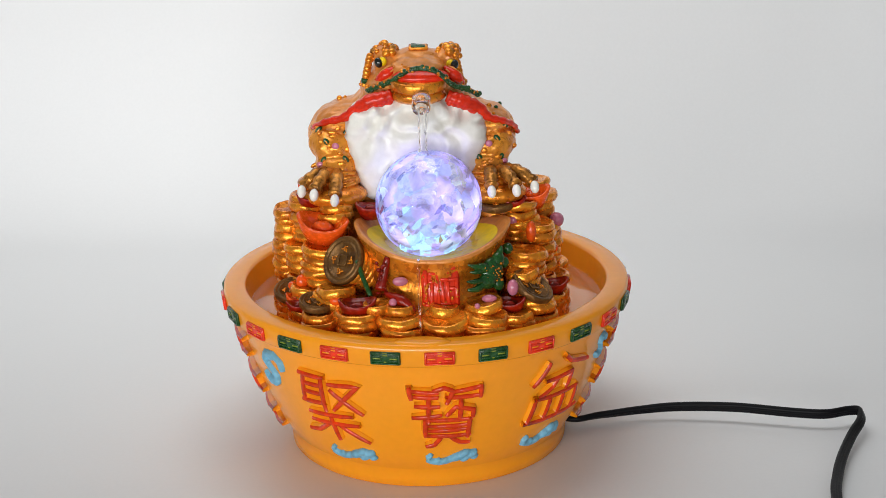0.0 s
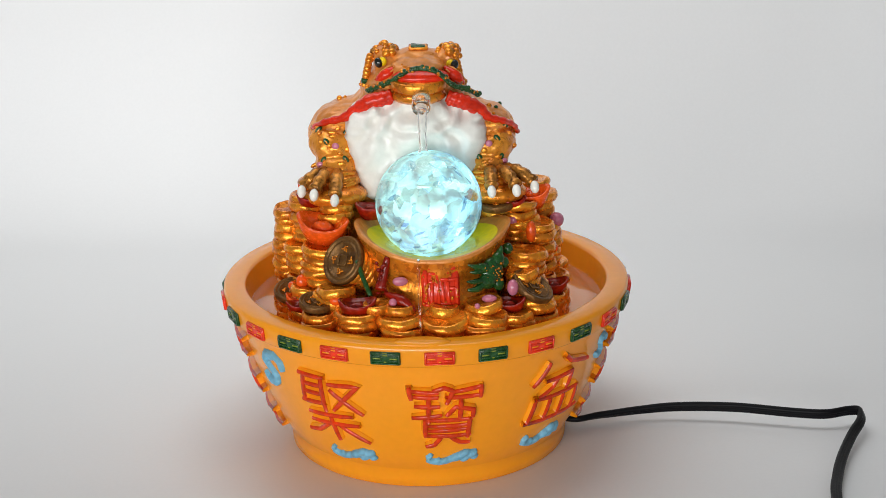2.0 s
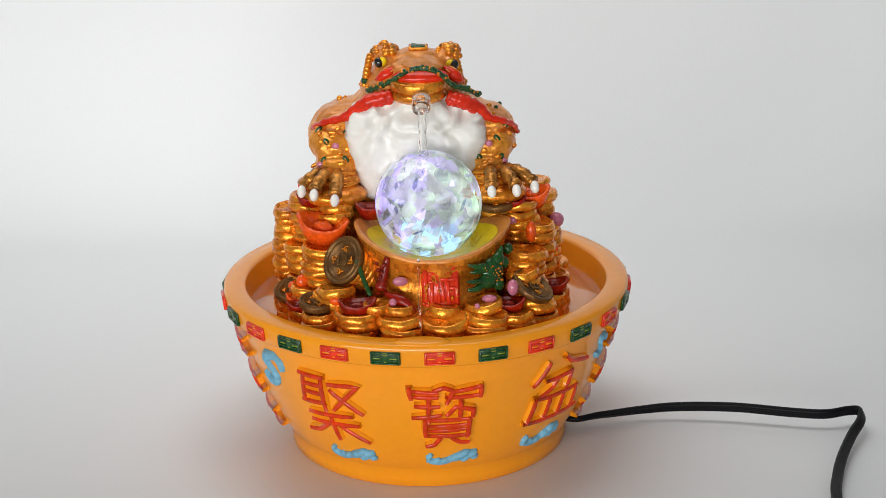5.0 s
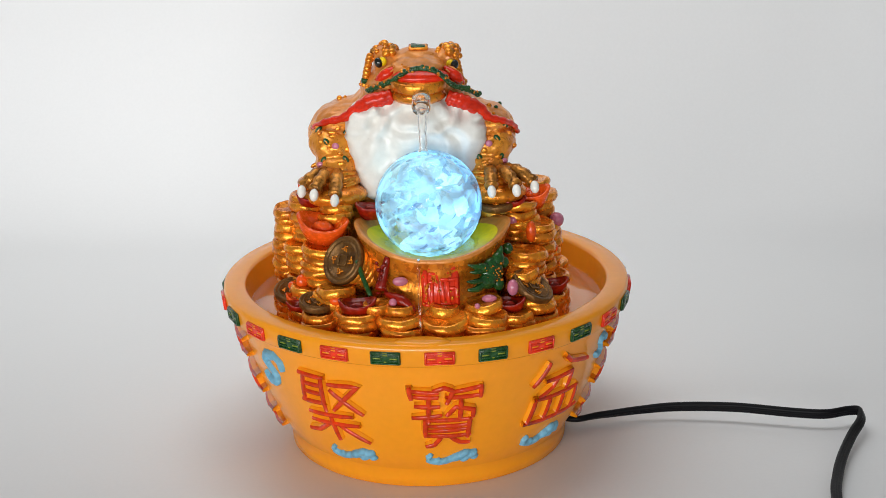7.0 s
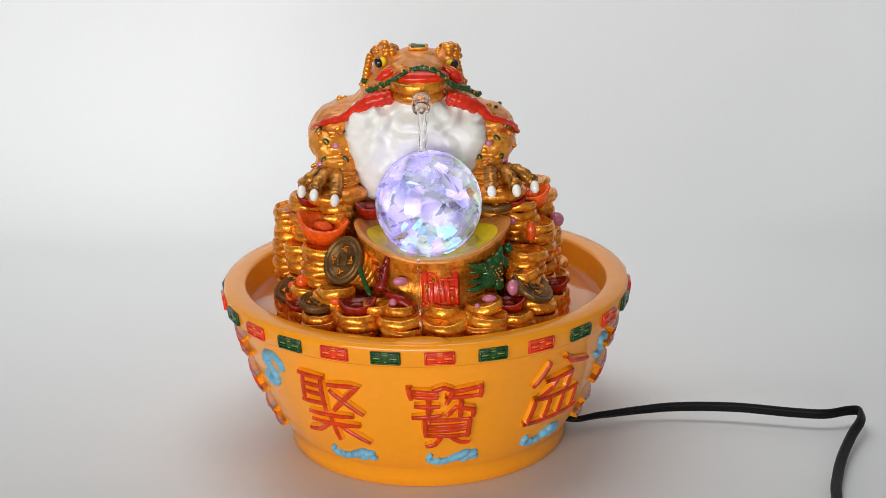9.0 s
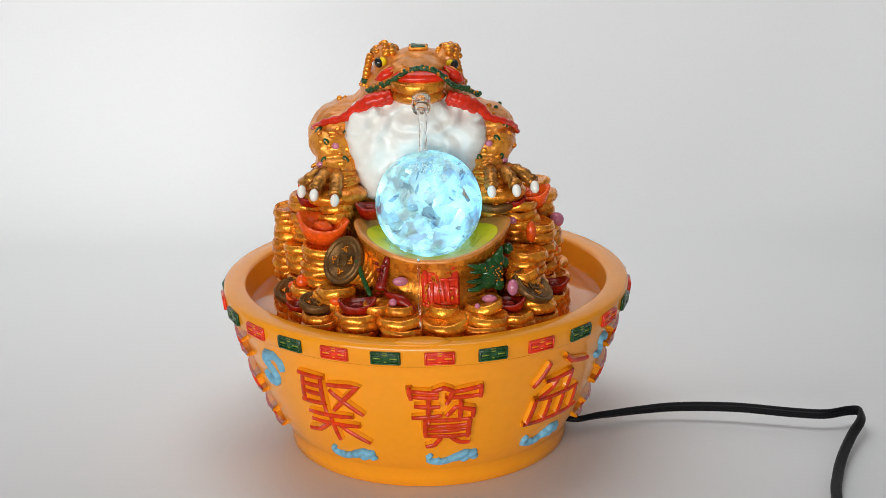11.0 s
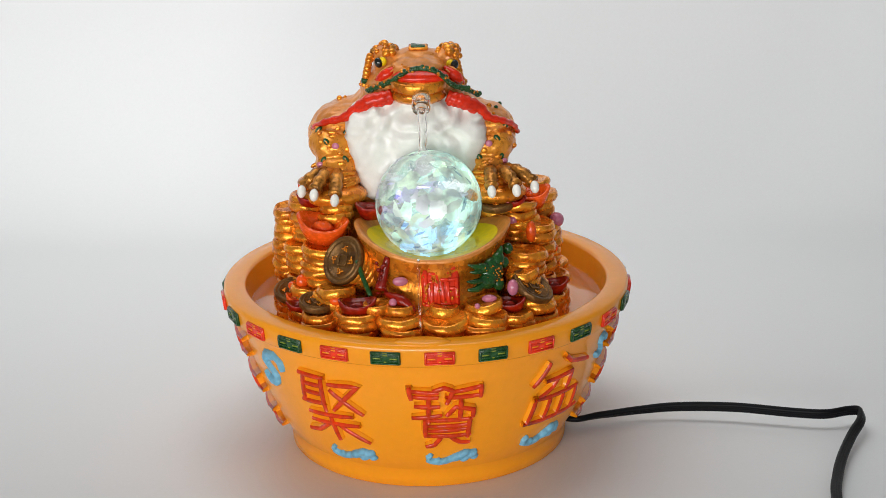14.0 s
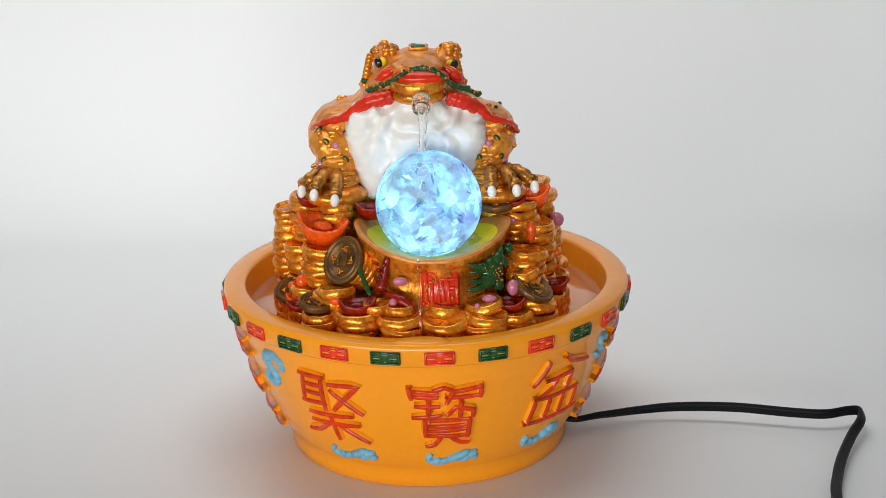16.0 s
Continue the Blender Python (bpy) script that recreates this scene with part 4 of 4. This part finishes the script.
            p.y += (p.z - 0.190) * 0.25
        p.z = min(p.z, 0.2060 - max(0.0, abs(p.x - BX) - 0.013) * 0.42)
        p.x = BX + (p.x - BX) * (1.0 if p.z > 0.180 else max(0.86, 1.0 - (0.180 - p.z) * 7.0))
    def on_skin(x, z, out=0.0):
        """The place on the front of the toad at that width and height."""
        hit = skin_tree.ray_cast(Vector((x, -0.2, z)), Vector((0, 1, 0)))[0]
        return (hit if hit else Vector((x, 0.02, z))) - Vector((0, out, 0))

    # gold chin, coin in the mouth, red gape
    MX = X + 0.0030
    add_ball(bm, (MX, -0.0060, 0.2055), (0.0160, 0.0135, 0.0058), z0, 24, 12, GD)
    m = pose(MX, -0.0055, 0.2124, 6, 0, 0)
    for ring in lathe(bm, [(0.0003, -0.0030), (0.0150, -0.0030), (0.0164, -0.0020), (0.0158, 0.0), (0.0164, 0.0020), (0.0150, 0.0030), (0.0003, 0.0030)], 40, GD):
        for v in ring:
            v.co = m @ v.co
    add_ball(bm, (MX + 0.0018, -0.0080, 0.2158), (0.0160, 0.0092, 0.0050), z0, 28, 12, RD)
    # upper lip: green rope with small beads
    lip = spline([(-0.0306, 0.003, 0.2060), (-0.0235, -0.004, 0.2100), (-0.0173, -0.010, 0.2136), (-0.0111, -0.0155, 0.2187), (-0.0063, -0.018, 0.2217), (0.0008, -0.0192, 0.2227),
                  (0.0079, -0.018, 0.2208), (0.0125, -0.0155, 0.2167), (0.0171, -0.010, 0.2111), (0.0244, -0.004, 0.2077), (0.0318, 0.003, 0.2024)], 7)
    add_tube(bm, lip, 0.0015, 8, GR)
    for i, p in enumerate(lip):
        for k in range(2):
            add_ball(bm, p + Vector((rnd.uniform(-0.0009, 0.0009), -0.0006, rnd.uniform(-0.0008, 0.0014))), rnd.uniform(0.0008, 0.0013), seg=8, rings=6, mat=GR if rnd.random() < 0.75 else GD)
    # red ruffles below the corners of the mouth and red shoulder bands
    for s in (-1, 1):
        band = [(-0.0165, -0.010, 0.2062), (-0.0225, -0.010, 0.2042), (-0.0297, -0.009, 0.2022), (-0.0373, -0.006, 0.1970), (-0.0449, -0.004, 0.1920), (-0.0548, 0.001, 0.1888), (-0.0632, 0.013, 0.1826)] if s < 0 else \
            [(0.0140, -0.010, 0.2052), (0.0190, -0.010, 0.2030), (0.0243, -0.009, 0.2008), (0.0316, -0.006, 0.1972), (0.0375, -0.004, 0.1910), (0.0450, 0.000, 0.1882), (0.0515, 0.010, 0.1832), (0.0545, 0.018, 0.1770)]
        thick = [0.0034, 0.0042, 0.0042, 0.0034, 0.0023, 0.0019, 0.0016, 0.0012]
        dense = spline(band, 6)
        add_tube(bm, dense, [thick[i // 6] + (thick[min(7, i // 6 + 1)] - thick[i // 6]) * (i % 6) / 6 + 0.0003 * math.sin(i * 1.7) for i in range(len(dense))], 12, RD)
        for k in range(6):
            p = dense[rnd.randint(1, 19)]
            add_ball(bm, p + Vector((0, -0.0010, -0.0022)), (rnd.uniform(0.0018, 0.0034), 0.0022, rnd.uniform(0.0016, 0.0030)), (0, s * 25, 0), 12, 8, RD)
        # eye, and the red stripes with pale rims under it
        p = Vector((-0.0232, 0.0060, 0.2214)) if s < 0 else Vector((0.0174, 0.0060, 0.2194))
        add_ball(bm, p + Vector((-s * 0.0012, 0.0, 0.0004)), (0.0026, 0.0022, 0.0027), (0, 0, s * 25), 14, 10, YL)
        add_ball(bm, p + Vector((s * 0.0010, -0.0012, 0.0)), (0.0024, 0.0018, 0.0030), (0, s * 20, s * 25), 12, 8, EB)
        a, b = (Vector((-0.0262, 0.0015, 0.2108)), Vector((-0.0138, -0.0015, 0.2206))) if s < 0 else (Vector((0.0236, 0.0015, 0.2100)), Vector((0.0126, -0.0015, 0.2198)))
        mid = (a + b) / 2 + Vector((0, -0.0026, 0.0004))
        dense = spline([a, mid, b], 6)
        add_tube(bm, dense, [0.0010 + 0.0030 * math.sin(math.pi * i / 12) for i in range(13)], 10, RD, flat=0.9)
        for dz, dark in ((-0.0030, SK), (0.0, SK), (0.0030, SK)):
            add_tube(bm, [q + Vector((s * dz * 0.5, -0.0012 if dz else -0.0030, dz * (0.25 + 0.75 * math.sin(math.pi * i / 12)))) for i, q in enumerate(dense)][1:-1], 0.0005, 6, dark)
        # knobbly brow and beads down the side of the head
        brow = Vector((-0.0206, 0.015, 0.2230)) if s < 0 else Vector((0.0149, 0.015, 0.2220))
        for k in range(30):
            a, b = rnd.uniform(0, 6.28), rnd.uniform(-0.1, 1.4)
            add_ball(bm, brow + Vector((0.0068 * math.cos(a) * math.cos(b), 0.0078 * math.sin(a) * math.cos(b), 0.0068 * math.sin(b))),
                     rnd.uniform(0.0014, 0.0027), seg=10, rings=7, mat=GD if k % 4 else MR)
        for k in range(8):
            add_ball(bm, (X + s * (0.0240 + 0.0005 * k), 0.0105, 0.2240 - 0.0023 * k), rnd.uniform(0.0019, 0.0025), seg=11, rings=8, mat=GD if k != 6 else GR)
        for k in range(8):
            near = skin_tree.find_nearest(Vector((X + s * rnd.uniform(0.026, 0.060), rnd.uniform(0.0, 0.03), rnd.uniform(0.19, 0.212))))[0]
            add_ball(bm, near, rnd.uniform(0.0009, 0.0019), seg=8, rings=6, mat=rnd.choice((GD, GD, GD, GR)))
        # warts on shoulders and arms: gold, green and pink
        for k in range(12):
            near = on_skin(X + s * rnd.uniform(0.036, 0.060), rnd.uniform(0.162, 0.186))
            add_ball(bm, near, (rnd.uniform(0.0014, 0.0030), 0.0008, rnd.uniform(0.0010, 0.0018)), (0, rnd.uniform(-40, 40), 0), 9, 6, GD)
        for dx, z, kind, tilt in ((0.0385, 0.1825, GR, 10), (0.0490, 0.1790, GR, -35), (0.0440, 0.1770, PK, 0), (0.0510, 0.1685, GR, 30), (0.0385, 0.1690, GR, -30), (0.0530, 0.1660, PK, 0), (0.0540, 0.1835, GR, 40)):
            near = on_skin(X + s * dx * (1.0 if s < 0 else 0.96), z)
            add_ball(bm, near, (0.0016, 0.0008, 0.0026) if kind == GR else (0.0021, 0.0010, 0.0019), (0, tilt, 0), 10, 7, kind)
            if kind == GR:
                add_ball(bm, near + Vector((0, -0.0006, 0)), (0.0005, 0.0004, 0.0013), (0, tilt, 0), 8, 5, GD)
        # creases round the forearm
        for k in range(3):
            z = 0.1610 - 0.0026 * k
            pts = [on_skin(X + s * (0.0335 + 0.0040 * j), z + 0.0010 * math.sin(j + k), -0.0004) for j in range(6)]
            add_tube(bm, spline(pts, 3), 0.0017, 8, GD)
        add_ball(bm, (X + s * 0.0450, -0.012, 0.1500), (0.0185, 0.0150, 0.0068), z0, 18, 10, GD)
        # hand: three long toes with white claws
        hx = X + s * 0.0425
        claws = [(-0.0680, -0.022, 0.1550), (-0.0605, -0.031, 0.1555), (-0.0490, -0.034, 0.1530)] if s < 0 else \
            [(0.0376, -0.034, 0.1565), (0.0514, -0.031, 0.1560), (0.0617, -0.026, 0.1565)]
        for cx_, cy_, cz_ in claws:
            tip = Vector((cx_, cy_, cz_))
            root = Vector((hx + (cx_ - hx) * 0.25, -0.006, 0.1610))
            mid = (root + tip) / 2 + Vector((0, 0, 0.0042))
            pts = spline([root, mid, tip + Vector((0, 0.004, 0.0012))], 6)
            add_tube(bm, pts, [0.0042 - 0.0010 * math.sin(i * 1.1) ** 2 for i in range(len(pts))], 10, MR)
            add_ball(bm, tip + Vector((0, -0.0012, 0)), (0.0025, 0.0030, 0.0036), (-25, 0, 14 * s), 12, 9, WH)
    # mark on the crown and flecks on the forehead
    top = skin_tree.find_nearest(Vector((X + 0.0026, 0.010, 0.24)))[0]
    add_box(bm, Matrix.Translation(top) @ pose(0, 0, 0.0006, 14, 0, 0), 0.0110, 0.0060, 0.0016, GD, 0.0005)
    add_box(bm, Matrix.Translation(top) @ pose(0, -0.0006, 0.0013, 14, 8, 0), 0.0082, 0.0040, 0.0012, GR, 0.0004)
    for k in range(14):
        add_ball(bm, on_skin(X + rnd.uniform(-0.016, 0.017), rnd.uniform(0.2175, 0.2230)), rnd.uniform(0.0006, 0.0012), seg=8, rings=6, mat=GD)
    toad = finish("toad_figurine", bm, [SKIN, GOLD, WHITE, RED, GREEN, PINK, DARKGOLD, EYEBLACK, YELLOW, BRONZE, ARM])
    tagged(toad, "painted gold resin toad with white belly on the coin heap", "figurine")


make_toad()


# ---------------------------------------------------------------- power cord
def make_cord():
    bm = bmesh.new()
    path = spline([(0.060, 0.020, 0.0060), (0.0830, -0.0034, 0.0055), (0.1019, -0.0004, 0.0060), (0.1259, 0.0027, 0.0075), (0.1497, 0.0033, 0.0090),
                   (0.1828, -0.0013, 0.0100), (0.2150, -0.0091, 0.0095), (0.2344, -0.0124, 0.0095), (0.2485, -0.0092, 0.0100), (0.2553, -0.0103, 0.0100), (0.2535, -0.0210, 0.0090),
                   (0.2446, -0.0369, 0.0070), (0.2340, -0.0598, 0.0055), (0.2258, -0.0826, 0.0045), (0.2188, -0.1098, 0.0045), (0.2130, -0.1600, 0.0045), (0.2450, -0.3000, 0.0045), (0.3400, -0.5000, 0.0045)], 8)
    n = len(path)
    for off in (-1, 0, 1):
        pts = []
        for i, p in enumerate(path):
            d = (path[min(i + 1, n - 1)] - path[max(i - 1, 0)]).normalized()
            side = d.cross(Vector((0, 0, 1))).normalized()
            t = i / n
            # the flat twin lead stands on edge along its middle
            roll = radians(20 + 60 * min(1, max(0, (t - 0.05) / 0.2))) if t < 0.5 else radians(80 - 70 * min(1, (t - 0.5) / 0.2))
            pts.append(p + (side * math.cos(roll) + Vector((0, 0, 1)) * math.sin(roll)) * (off * 0.0013))
        add_tube(bm, pts, 0.0018, 10)
    ob = finish("power_cord", bm, BLACK)
    tagged(ob, "black flat twin power cord running from the bowl across the paper", "cable")


make_cord()


# ---------------------------------------------------------------- what moves
def motions():
    steps = [0.4 * k for k in range(41)]
    tilt = pose(0, 0, 0, 14, 6, 0)
    walk(crystal_ball, [(t, Matrix.Translation(BALL) @ tilt @ pose(0, 0, 0, 0, 0, (150.0 * t) % 360)) for t in steps])
    # the unseen disc brings the glow colours round once every 4.3 seconds
    walk(hue_helper_disc, [(t, Matrix.Translation(HUE_HELPER_AT) @ pose(0, 0, 0, 0, 0, (90.0 - 360.0 * t / 4.3) % 360)) for t in steps])
    at = Vector(water_stream.location)
    walk(water_stream, [(t, Matrix.Translation(at) @ pose(0, 0, 0, 0, 0, (140.0 * t) % 360)) for t in steps])
    at = Vector(dish_water.location)
    walk(dish_water, [(t, Matrix.Translation(at) @ pose(0, 0, 0, 0, 0, (-60.0 * t) % 360)) for t in steps])


motions()
